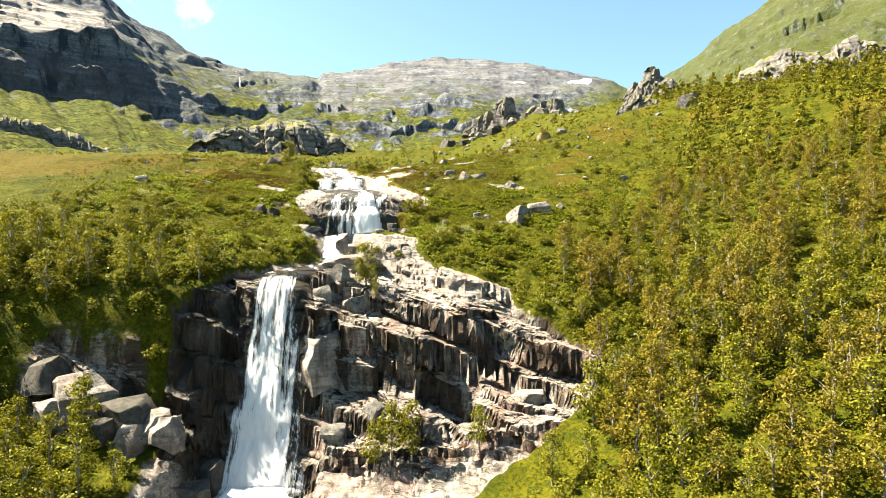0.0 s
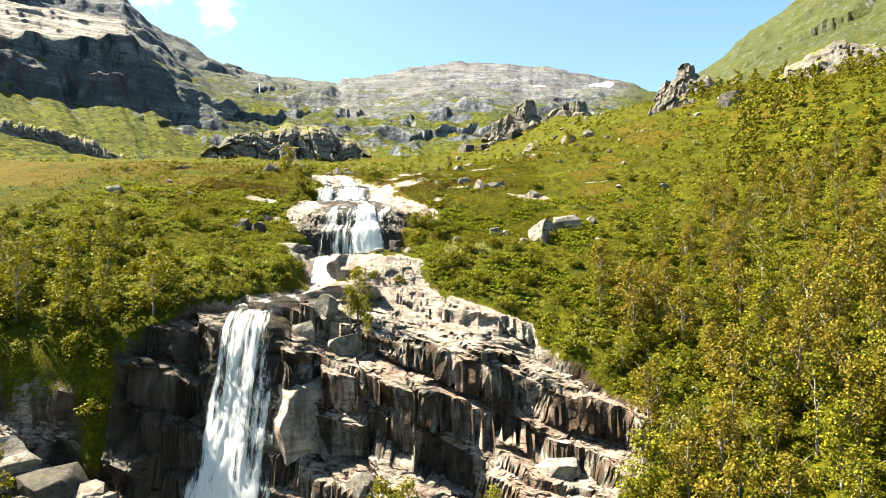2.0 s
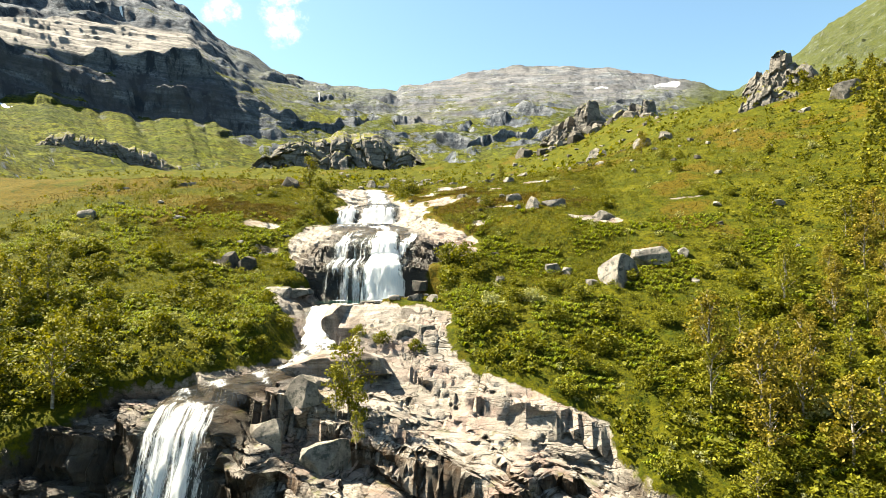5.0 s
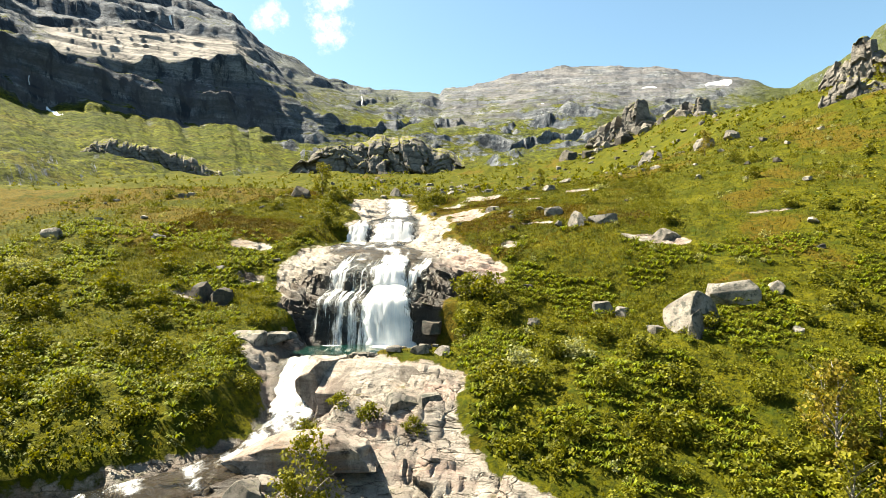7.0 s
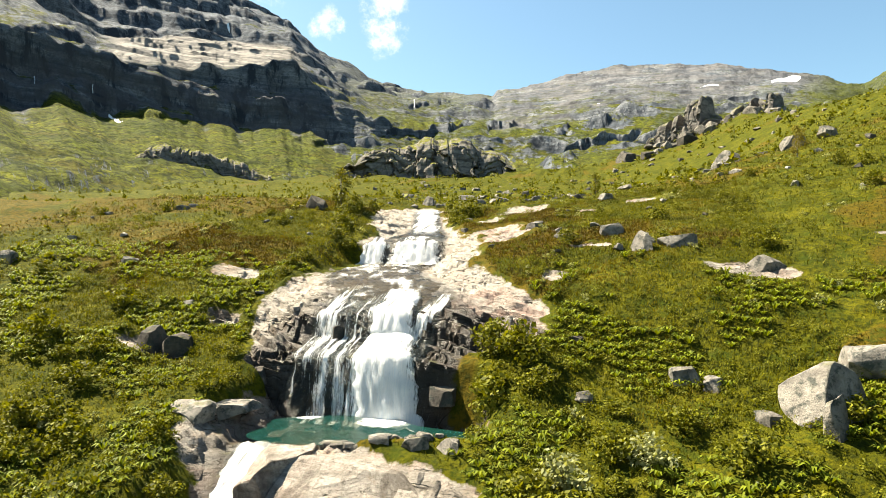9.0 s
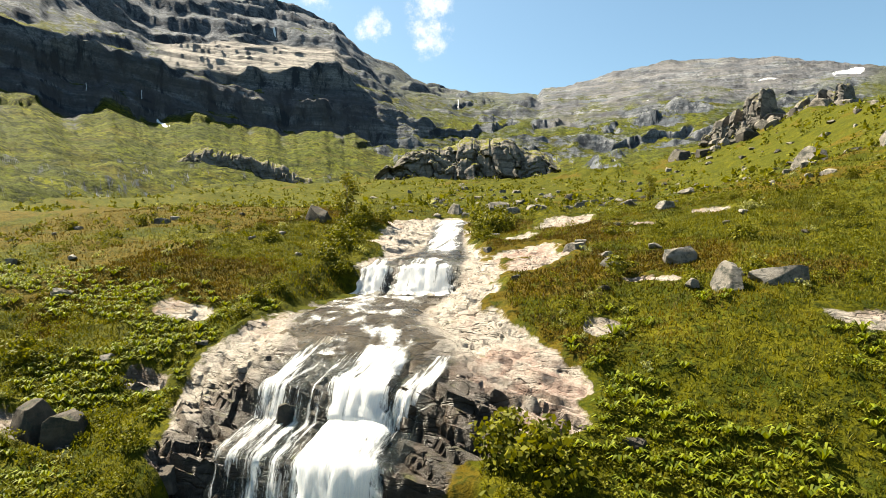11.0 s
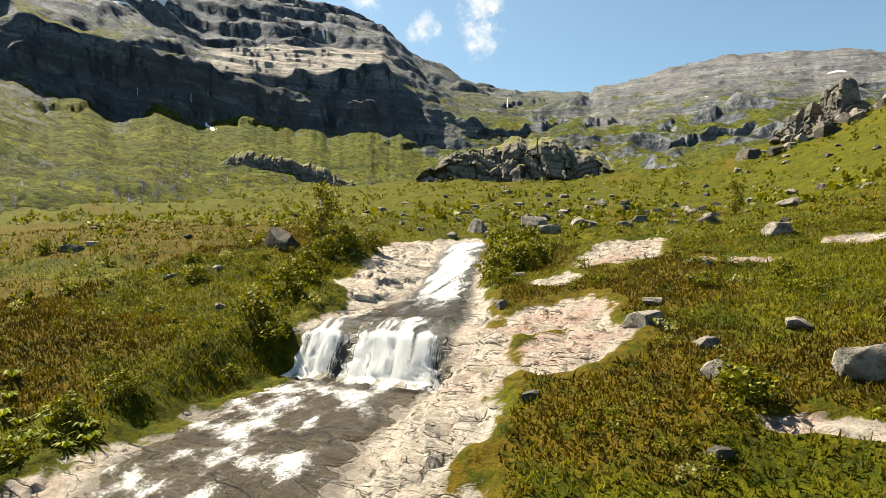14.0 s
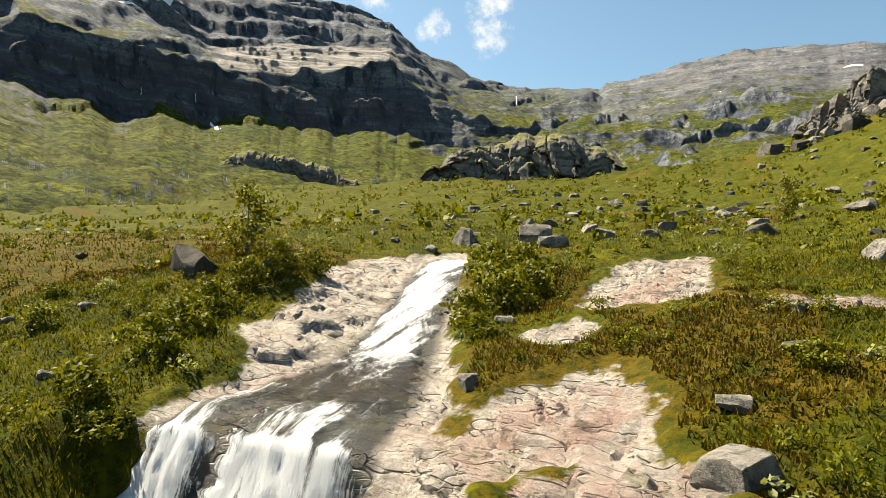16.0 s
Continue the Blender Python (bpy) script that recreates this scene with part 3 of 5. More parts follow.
def bank(x, y):
    """The slope without the stream's bed and fine relief."""
    z = np.stack([glide(y, *SLOPES[k]) for k in LINES])
    k = np.asarray(LINES, float)
    m = np.gradient(z, k, axis=0)
    v = np.clip(x, k[0], k[-1])
    i = np.clip(np.searchsorted(k, v) - 1, 0, len(k) - 2)
    h = k[i + 1] - k[i]
    t = (v - k[i]) / h
    pick = lambda a, j: np.take_along_axis(a, j[None], 0)[0]
    return (2 * t**3 - 3 * t**2 + 1) * pick(z, i) + (t**3 - 2 * t**2 + t) * h * pick(m, i) + (3 * t**2 - 2 * t**3) * pick(z, i + 1) + (t**3 - t**2) * h * pick(m, i + 1)


def bedding(x, y, z):
    """Layered, broken rock: the number of the bed, which dips to the right and is offset from block to block, and its thickness."""
    big, joint = blocks(x / 4.6 + 0.1 * y, y / 3.4 + 0.12 * x, 11)
    cliff = ease(y, 52, 57) * (1 - ease(y, 71, 78))
    thick = 0.50 + 3.0 * cliff
    return (z + 0.27 * x + (0.9 - 0.45 * cliff) * thick * (big - 0.5) + (0.16 + 0.4 * cliff) * fbm(x / 7, y / 7, 2, 61)) / thick, thick, big, joint, cliff


def broken(y):
    """Where the cliff breaks off sheer; above and below it the rock lies in smoother dipping slabs."""
    return ease(y, 57.5, 60) * (1 - ease(y, 67, 71))


def land(x, y, fine=True):
    """The height of the ground."""
    x, y = np.asarray(x, float), np.asarray(y, float)
    z = bank(x, y)
    far = np.hypot(x + 5, y - 95)
    z = z + ease(far, 60, 400) * 5 * fbm(x / 60, y / 60, 4, 5) + 0.55 * fbm(x / 9, y / 9, 4, 3)
    z = z + ease(far, 120, 260) * 2.2 * np.abs(fbm(x / 18, y / 18, 4, 9))
    mid, bed, half = run_at(y)
    d = np.abs(x - mid) - half
    reach = np.where((y > 56) & (y < 66), 2.4, 2.8)
    hold = np.maximum(ease(d, -0.1, reach), ease(y, 137, 143))
    z = bed + (z - bed) * hold
    if fine:
        rock = rockiness(x, y)
        bed_no, thick, big, joint, cliff = bedding(x, y, z)
        wx, wy = x + 0.7 * fbm(x / 2.4, y / 2.4, 3, 63), y + 0.7 * fbm(x / 2.4 + 9, y / 2.4, 3, 64)
        small, seam = blocks(wx / 2.3 + 0.30 * wy, wy / 1.25 - 0.16 * wx, 21)
        tiny, crack = blocks(wx / 0.95, wy / 0.6 + 0.3 * wx, 23)
        dry = ease(d, -0.5, 1.5)
        ledge = ease(y, 86.5, 88.5) * (1 - ease(y, 92.5, 94.5))
        part_no = bed_no - np.floor(bed_no)
        step = (ease(part_no, 0.72, 0.84) - part_no) * thick
        step = step * (1 - 0.6 * cliff * (1 - broken(y))) * (0.65 + 0.35 * np.maximum(cliff, ledge))
        step = step + (0.22 * (small - 0.5) - 0.20 * (1 - ease(seam, 0, 0.11))) * (1 + 0.3 * cliff + 0.8 * ledge) + (0.03 * (tiny - 0.5) - 0.045 * (1 - ease(crack, 0, 0.10))) * (1 - 0.6 * cliff) - 0.12 * cliff * (1 - ease(joint, 0, 0.06))
        z = z + ease(rock, 0.35, 0.7) * step * (0.45 + 0.55 * np.maximum(dry, ledge)) * (1 - 0.25 * cliff)
        z = z + (1 - ease(rock, 0.3, 0.6)) * (0.16 * fbm(x / 1.4, y / 1.4, 3, 31) + 0.12)
    return z


def heathy(x, y):
    """Where orange-brown heath takes over from grass."""
    v = fbm(x / 20, y / 20, 4, 201) + 0.35 * fbm(x / 5, y / 5, 3, 205)
    lean = 0.75 * ease(-x, 28, 42) * ease(y, 88, 100) * (1 - ease(y, 128, 150)) + 0.12 * ease(x, -9, -3) * ease(y, 92, 98) * (1 - ease(y, 104, 110))
    lean = lean + 0.17 * ease(y, 92, 104) * (1 - ease(y, 150, 200)) - 0.30 * (1 - ease(y, 70, 90)) - 0.15 * ease(np.hypot(x, y - 95), 90, 160)
    return ease(v + lean, 0.15, 0.75)


def sheet(name, gx, gy, gz, material, attrs=(), holder=None):
    """One mesh over a grid of places."""
    rows, cols = gx.shape
    me = bpy.data.meshes.new(name)
    n = rows * cols
    idx = np.arange(n).reshape(rows, cols)
    quads = np.stack([idx[:-1, :-1], idx[:-1, 1:], idx[1:, 1:], idx[1:, :-1]], -1).reshape(-1)
    me.vertices.add(n)
    me.vertices.foreach_set("co", np.stack([gx, gy, gz], -1).astype(np.float32).ravel())
    me.loops.add(len(quads))
    me.loops.foreach_set("vertex_index", quads.astype(np.int32))
    me.polygons.add(len(quads) // 4)
    me.polygons.foreach_set("loop_start", np.arange(0, len(quads), 4, dtype=np.int32))
    me.polygons.foreach_set("use_smooth", np.ones(len(quads) // 4, dtype=bool))
    me.update(calc_edges=True)
    for key, v in attrs:
        a = me.attributes.new(key, "FLOAT", "POINT")
        a.data.foreach_set("value", np.asarray(v, np.float32).ravel())
    me.materials.append(material)
    ob = new(name, me)
    if holder is not None:
        ob.parent = holder
    return ob


def stretch_out(inner, first, growth, end):
    """Grid lines that grow apart outwards from the inner part."""
    out, s = list(inner), first
    while out[-1] < end:
        s *= growth
        out.append(out[-1] + s)
    return out


xr = stretch_out(list(np.arange(-36, -27, 0.4)) + list(np.arange(-27, -2, 0.155)) + list(np.arange(-2, 15, 0.26)) + list(np.arange(15, 17, 0.4)) + list(np.arange(17, 46, 0.9)), 0.9, 1.07, 3200)
xl = stretch_out(list(np.arange(36, 60, 0.7)), 0.7, 1.05, 3200)
grid_x = np.array([-v for v in reversed(xl[1:])] + xr)
ya = list(np.arange(36, 55.5, 0.4)) + list(np.arange(55.5, 58, 0.15)) + list(np.arange(58, 67, 0.085)) + list(np.arange(67, 70, 0.16)) + list(np.arange(70, 82, 0.26)) + list(np.arange(82, 87.8, 0.155)) + list(np.arange(87.8, 92, 0.08)) + list(np.arange(92, 101, 0.155)) + list(np.arange(101, 118, 0.17)) + list(np.arange(118, 140, 0.22))
ya = stretch_out(ya, 0.32, 1.024, 3200)
grid_y = np.array([-v for v in reversed(stretch_out([-36], 0.6, 1.12, 300)[1:])] + ya)
GX, GY = np.meshgrid(grid_x, grid_y)
GZ = land(GX, GY)
ROCK = rockiness(GX, GY)
g_mid, g_bed, g_half = run_at(GY)
g_d = np.abs(GX - g_mid) - g_half
WET_AND_SHADE = np.clip(1 - g_d / np.where(GY > 95, 0.5, 1.6), 0, 1) * (GY > 50) * (GY < 138)
WET_AND_SHADE = WET_AND_SHADE * (1 - 0.30 * ease(GY, 94.5, 96) * (1 - ease(GY, 110, 111)))
# left of the lower fall: spray-wet rock, with the cliff's shade painted in
WET_AND_SHADE = np.maximum(WET_AND_SHADE, 0.9 * ease(GY, 54, 57) * (1 - ease(GY, 63.5, 66)) * (1 - ease(np.abs(GX + 20.5), 5, 9)))
WET_AND_SHADE = np.maximum(WET_AND_SHADE, 0.92 * ease(GY, 86.5, 88) * (1 - ease(GY, 92.6, 94)) * ease(GX, -20, -18) * (1 - ease(GX, -6.5, -5)))
# where steep faces get seep stains together with painted shade
SEEP_SHADE = ease(GY, 52, 55) * (1 - ease(GY, 66.5, 69)) + 0.7 * ease(GY, 86, 88) * (1 - ease(GY, 93, 95))
PINK = np.zeros(GX.shape)
for px, py, pa, pb in ((-5.8, 94.0, 3.4, 3.0), (-8.6, 109.4, 3.0, 2.4), (-10.4, 113.2, 2.4, 3.4), (-10.6, 127.0, 1.8, 2.6), (-3.6, 124.0, 3.0, 1.0)):
    PINK = np.maximum(PINK, 1 - ease(np.hypot((GX - px) / pa, (GY - py) / pb) + 0.25 * fbm(GX / 1.5, GY / 1.5, 3, 75), 0.6, 1.1))
# each bed of the cliff breaks off in blocks that stand out further towards their right end, and in smaller ones on them
bed_at, _, _, _, in_cliff = bedding(GX, GY, land(GX, GY, False))
bed_row = np.floor(bed_at - 0.70)


def saw(x, long, seed):
    """How far blocks of about one length stand out along a bed: a slow rise, then a sheer drop, each block by its own measure."""
    at = (x + 0.30 * GZ + 0.5 * fbm(GX / 3, GZ / 3, 3, seed + 3)) / (long * (0.8 + 0.6 * rand2(bed_row, 0 * bed_row, seed))) + 5 * rand2(bed_row, 0 * bed_row, seed + 1)
    no = np.floor(at)
    t = at - no
    return (0.15 + 0.85 * rand2(no, bed_row, seed + 2)) * np.where(t < 0.90, t / 0.90, (1 - t) / 0.10)


face, face_joint = blocks(GX / 2.1 + 0.3 * GZ + 0.4 * fbm(GX / 2, GZ / 2, 2, 43), GZ / 1.1 + 0.27 * GX, 41)
tilt = np.clip(np.gradient(GZ, grid_y, axis=0), 0, 3)
steep_face = ease(ROCK, 0.4, 0.8) * ease(tilt, 0.4, 1.2)
push = in_cliff * ease(ROCK, 0.45, 0.8) * (3.3 * saw(GX, 9.5, 301) + 0.3 * saw(GX, 4.1, 321) - 1.2) * (0.35 + 0.65 * broken(GY)) * ease(g_d, 0.2, 2.0)
push = push + steep_face * (0.60 * (face - 0.5) - 0.20 * (1 - ease(face_joint, 0, 0.10))) * (0.15 + 0.85 * in_cliff + 0.5 * ease(GY, 86.5, 88) * (1 - ease(GY, 92, 93)))
push = push + in_cliff * ease(ROCK, 0.4, 0.8) * (0.20 * fbm(GX / 0.9, GZ / 0.7 + GY / 0.9, 3, 47) + 0.55 * fbm(GX / 3.2 + 0.4 * GZ, GZ / 1.5, 3, 49) - 0.35 * (1 - ease(np.abs((GZ / 1.15 + 0.235 * GX + 0.3 * fbm(GX / 3, GZ / 3, 2, 46)) % 1 - 0.5), 0.0, 0.12)))
ground = sheet("ground", GX, GY - push, GZ, MAT_GROUND, (("rock", ROCK), ("wet", WET_AND_SHADE), ("heath", heathy(GX, GY)), ("seep_shade", SEEP_SHADE), ("pink", PINK), ("washed", (1 - 0.75 * ease(np.abs(GX - g_mid), 10, 13)) * ease(GY, 89, 94) * (1 - ease(GY, 139, 142)) + 0.3 * ease(GY, 66, 71) * (1 - ease(GY, 82, 84)))))
ground.data.set_sharp_from_angle(angle=radians(38))
tagged(ground, "grassy mountain slope with orange heath and bare layered rock", "ground", kind="structure")


# ---- the mountains round the valley's head ----
EYE = (-5.0, 95.0, 16.0)
# by degrees to the left of straight ahead: how high each tier stands above the level, seen from the stream's head
TURN = (80, 62, 54, 47, 44, 40, 36, 31.5, 28.8, 26.3, 24, 20.8, 15.8, 12.8, 12.4, 9.7, 6.6, 4, 1, -3, -8, -13, -17, -20, -24, -30, -38, -60)
CREST = (27, 26, 25.5, 25.0, 24.4, 23.4, 22.6, 21.2, 19.2, 18.2, 17.0, 16.3, 15.9, 15.8, 16.4, 16.6, 17.1, 17.6, 17.8, 17.6, 16.9, 15.5, 14.2, 15.3, 18.2, 21.5, 24, 25)
SLAB = (23, 22, 20.2, 18.4, 19.0, 19.4, 19.5, 19.2, 17.8, 16.4, 15.6, 15.0, 14.6, 14.4, 14.5, 14.6, 14.8, 15.0, 15.0, 14.5, 14.0, 13.2, 12.4, 13.2, 15.2, 17.5, 19, 20)
CLIFF = (19, 18.6, 18.0, 17.2, 16.8, 16.9, 17.3, 17.8, 16.0, 14.6, 13.6, 13.2, 12.8, 12.4, 12.4, 12.2, 12.2, 12.2, 12.4, 12.2, 12.0, 11.6, 11.0, 12, 13, 14, 14, 14)
TALUS = (13.4, 13.4, 11.6, 11.4, 11.4, 11.4, 11.5, 11.6, 11.6, 11.4, 11.2, 11.0, 10.8, 10.4, 10.4, 10.3, 10.4, 10.4, 10.6, 10.6, 10.4, 10, 10, 10, 10, 10, 10, 10)
FOOT = (6.2, 6.2, 6.6, 7.0, 7.4, 7.6, 7.4, 7.0, 7.0, 7.0, 7.2, 7.6, 8.0, 8.2, 8.2, 8.4, 8.6, 8.6, 8.6, 8.8, 8.8, 8.8, 8.8, 8.8, 8.8, 8.8, 8.8, 8.8)
# green fans of scree below the cliff: turn, height of the tip, how fast the flanks fall
FAN = ((63.5, 14.4, 0.34), (56.4, 13.7, 0.60), (50.2, 13.9, 0.85), (47.6, 12.6, 0.70), (43.4, 14.1, 0.62), (41.4, 13.3, 0.55), (37.7, 13.2, 0.9), (35.2, 12.7, 0.9), (32.9, 13.4, 0.75), (29.6, 12.9, 0.8))
az = np.arange(-46, 70, 0.13)
fan_tip = np.interp(az, TURN[::-1], TALUS[::-1])
for turn_at, up_to, fall in FAN:
    off = np.abs(az - turn_at + 0.35 * fbm(az / 1.6, az * 0 + turn_at, 3, 19))
    fan_tip = np.maximum(fan_tip, up_to - fall * (np.sqrt(off * off + 0.06) - 0.245) + 0.10 * fbm(az / 0.5, az * 0, 3, 21))
tiers = []
for reach, up in ((330, None), (430, FOOT), (800, "fans"), (850, CLIFF), (1150, SLAB), (1166, "cap"), (1700, CREST), (2900, None)):
    if up is None:
        r = reach * (np.interp(az, (30, 36, 45, 54, 70), (1, 0.95, 0.85, 0.66, 0.5)) if reach < 400 else np.ones(az.shape))
        under = land(EYE[0] - r * np.sin(np.radians(az)), EYE[1] + r * np.cos(np.radians(az)), False) - 9
        tiers.append((r, under if reach < 400 else 0 * az + 250.0))
        continue
    near = np.interp(az, (30, 36, 45, 54, 70), (1, 0.95, 0.85, 0.66, 0.5)) if reach < 800 else np.interp(az, (36, 60), (1, 0.85))
    if up == "fans":
        wide = np.interp(az, TURN[::-1], TALUS[::-1]) + 0.9 * ease(az, 27, 31)
        e = wide + 0.45 * (fan_tip - wide) * ease(az, 27, 31) + 0.15 * fbm(az / 1.4, az * 0, 4, 45)
    else:
        e = np.interp(az, TURN[::-1], (SLAB if up == "cap" else up)[::-1]) + (0.16 if up is CREST else 0.10) * fbm(az / 2.5, az * 0 + reach, 5, 7)
    if up == "cap":
        e = e + 0.15 + 0.75 * ease(az, 27, 31) * (1 + 0.5 * fbm(az / 3, az * 0, 3, 25))
    r = near * reach * (1 + 0.03 * fbm(az / 9, az * 0 + (1150 if up == "cap" else reach) * 0.37, 5, 13))
    tiers.append((r, EYE[2] + r * np.tan(np.radians(e))))
share = np.concatenate([np.linspace(k, k + 1, n, endpoint=False) for k, n in enumerate((8, 62, 46, 48, 8, 56, 6))] + [[7.0]])
TR, TZ = np.stack([t[0] for t in tiers]), np.stack([t[1] for t in tiers])
k0 = np.minimum(share.astype(int), 6)
w = (share - k0)[:, None]
MR, MZ = TR[k0] * (1 - w) + TR[k0 + 1] * w, TZ[k0] * (1 - w) + TZ[k0 + 1] * w
MA = np.radians(np.broadcast_to(az, MR.shape))
MX, MY = EYE[0] - MR * np.sin(MA), EYE[1] + MR * np.cos(MA)
deg = np.degrees(MA)
rise = np.degrees(np.arctan2(MZ - EYE[2], MR))
row = share[:, None]
body = ease(row, 0.6, 1.4) * (1 - ease(row, 6.0, 7.0))
fans = ease(row, 1.0, 1.4) * (1 - ease(row, 1.92, 2.02)) * ease(deg, 25, 30)
west = ease(deg, 24, 31)                                   # the great mountain; the rest is the saddle and the layered hill
hill = (1 - ease(deg, 11, 14)) * ease(deg, -18, -13)
slabby = ease(row, 2.95, 3.05) * (1 - ease(row, 3.96, 4.02)) * ease(deg, 29.5, 31.5) * (1 - ease(deg, 45, 48))
strata = hill * ease(rise + 0.16 * deg * ease(deg, 0, 8) + 0.35 * fbm(deg / 3, rise * 2, 4, 37), 14.3, 14.9)
# rock ledges: broad ones on the great mountain, low ones that climb to the right on the green slopes
big_warp = 34 * fbm(MX / 260, MY / 260, 3, 23, 0.45) + 5 * fbm(MX / 38, MY / 38, 3, 27)


def ledges(z, bench, steep, seed):
    """Steps of a slope: flat treads and steep risers, each riser of its own strength along its length."""
    level = z / bench
    no = np.floor(level)
    t = level - no
    own = np.clip(0.55 + 1.1 * fbm(deg / 5 + 7.7 * no, no * 3.3 + 0 * deg, 3, seed), 0, 1)
    return own * (ease(t, 0.5 - steep, 0.5 + steep) - t) * bench


step_west = ledges(MZ + big_warp + 0.06 * MX, 54.0, 0.16, 51)
step_slope = ledges(MZ + 0.5 * big_warp + 0.16 * MX, 30.0, 0.15, 53) * ease(fbm(deg / 6, rise / 1.2, 3, 57), -0.25, 0.35)
step_hill = ledges(MZ + 0.25 * big_warp + 0.03 * MX, 11.0, 0.20, 55)
relief = fbm(MX / 170, MY / 170, 5, 17, 0.48)
MZ = MZ + body * (3 + 11 * ease(row, 2.1, 2.6) * (1 - 0.7 * slabby) * (1 - 0.6 * strata)) * relief
MZ = MZ + body * west * (1 - fans) * (1 - 0.9 * slabby) * 0.9 * step_west * ease(row, 1.85, 2.1) + body * (1 - west) * (1.15 * step_slope * (1 - strata) + 0.95 * step_hill * strata)
for turn_0, up_0, turn_1, up_1, drop in ((6.9, 10.75, -0.8, 12.5, 17), (9.2, 12.2, -0.2, 13.65, 10), (13.6, 13.0, 8.6, 13.5, 11), (25, 12.5, 14.5, 13.4, 13), (14.2, 11.3, 10.6, 10.1, 13), (32, 11.7, 24, 11.4, 8), (22, 14.9, 13.5, 15.2, 9),
                                           (60, 12.4, 50, 13.2, 9), (46, 12.7, 39, 12.9, 7), (-21, 14.9, -35, 19.4, 26), (-23, 16.9, -36, 21.5, 14)):
    along_it = (deg - turn_0) / (turn_1 - turn_0)
    above = rise - up_0 - (up_1 - up_0) * along_it + 0.22 * fbm(deg / 1.5, deg * 0 + up_0, 4, 63)
    strength = ease(along_it, -0.02, 0.15) * (1 - ease(along_it, 0.85, 1.02)) * (0.75 + 0.5 * fbm(deg / 1.1, deg * 0 + up_1, 3, 65))
    MZ = MZ + body * drop * strength * (ease(above, 0.0, 0.10) - ease(above, -0.75, 0.85))
MZ = MZ + slabby * 0.8 * ledges(MZ + 0.35 * big_warp, 13.0, 0.12, 59)
MZ = MZ + (1 - ease(row, 1.1, 1.5)) * 3.6 * fbm(MX / 26, MY / 26, 4, 33)
MZ = MZ + body * (2.4 - 1.2 * slabby) * fbm(MX / 34, MY / 34, 5, 29, 0.55) + fans * 1.6 * fbm(MX / 16, MY / 16, 4, 83)
m_green = np.clip(fans * (1 - ease(rise, 10.6, 11.6)) + (1 - ease(row, 0.9, 1.3)) + (1 - west) * (1 - strata) * 0.8 * (1 - 0.5 * ease(rise + 0.6 * fbm(deg / 2.2, rise * 1.5, 4, 67), 12.9, 14.2)) - 0.5 * slabby, 0, 1)
fan_edge = np.broadcast_to(fan_tip, deg.shape) + 0.30 * fbm(MX / 40, MY / 40 + MZ / 30, 4, 77)
m_fan = (1 - ease(row, 1.97, 2.04)) * (1 - ease(rise - fan_edge, -0.25, 0.12)) * ease(deg, 26, 31) * ease(row, 1.0, 1.3)
# bare streaks of scree and stream beds between the fans
gap = np.exp(-(((fan_tip - np.interp(az, TURN[::-1], TALUS[::-1])) / 0.45) ** 2)) * ease(az, 29, 31)
m_fan = m_fan * (1 - 0.9 * gap * ease(rise, 9.4, 10.6) * ease(fbm(MX / 22, MY / 22, 3, 99), -0.35, 0.1))


def snow_at(turn_at, up_to, wide, high, climb=0.0):
    return np.exp(-((deg - turn_at) / wide) ** 2 - ((rise - up_to - climb * (deg - turn_at)) / high) ** 2)


m_snow = 1.25 * np.maximum.reduce([snow_at(-11.6, 15.45, 1.1, 0.16, 0.10), snow_at(-6.0, 15.55, 0.9, 0.06), snow_at(3.2, 14.75, 0.5, 0.10), snow_at(53.4, 20.6, 1.4, 0.12), snow_at(50.0, 21.2, 1.2, 0.14, 0.2), snow_at(37.2, 20.6, 0.7, 0.07, 0.4), snow_at(46.2, 12.1, 0.5, 0.12, 0.5)])
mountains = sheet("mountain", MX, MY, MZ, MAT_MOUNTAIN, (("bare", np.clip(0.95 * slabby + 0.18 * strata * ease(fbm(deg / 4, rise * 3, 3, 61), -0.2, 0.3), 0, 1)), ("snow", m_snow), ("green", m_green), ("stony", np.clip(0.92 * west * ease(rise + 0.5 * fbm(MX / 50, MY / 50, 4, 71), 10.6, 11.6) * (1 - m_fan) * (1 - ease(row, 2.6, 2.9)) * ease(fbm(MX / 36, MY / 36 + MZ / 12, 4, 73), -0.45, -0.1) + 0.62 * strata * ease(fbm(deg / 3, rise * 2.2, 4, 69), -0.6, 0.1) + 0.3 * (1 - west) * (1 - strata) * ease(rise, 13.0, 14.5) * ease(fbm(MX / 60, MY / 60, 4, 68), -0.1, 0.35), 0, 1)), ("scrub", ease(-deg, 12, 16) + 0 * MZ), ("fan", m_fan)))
mountains.data.set_sharp_from_angle(angle=radians(44))
tagged(mountains, "rocky grey mountains with green lower slopes and snow patches", "mountain", kind="structure")


def mountain_z(x, y):
    """The height of the mountain sheet at a place, by its own columns; very low where it does not reach."""
    a, r = np.degrees(np.arctan2(EYE[0] - x, y - EYE[1])), np.hypot(x - EYE[0], y - EYE[1])
    col = np.clip(np.round((a - az[0]) / 0.13).astype(int), 0, len(az) - 1)
    out = np.full(np.shape(x), -99.0)
    for c in np.unique(col):
        pick_c = col == c
        out[pick_c] = np.interp(r[pick_c], np.maximum.accumulate(MR[:, c]), MZ[:, c], left=-99)
    return out


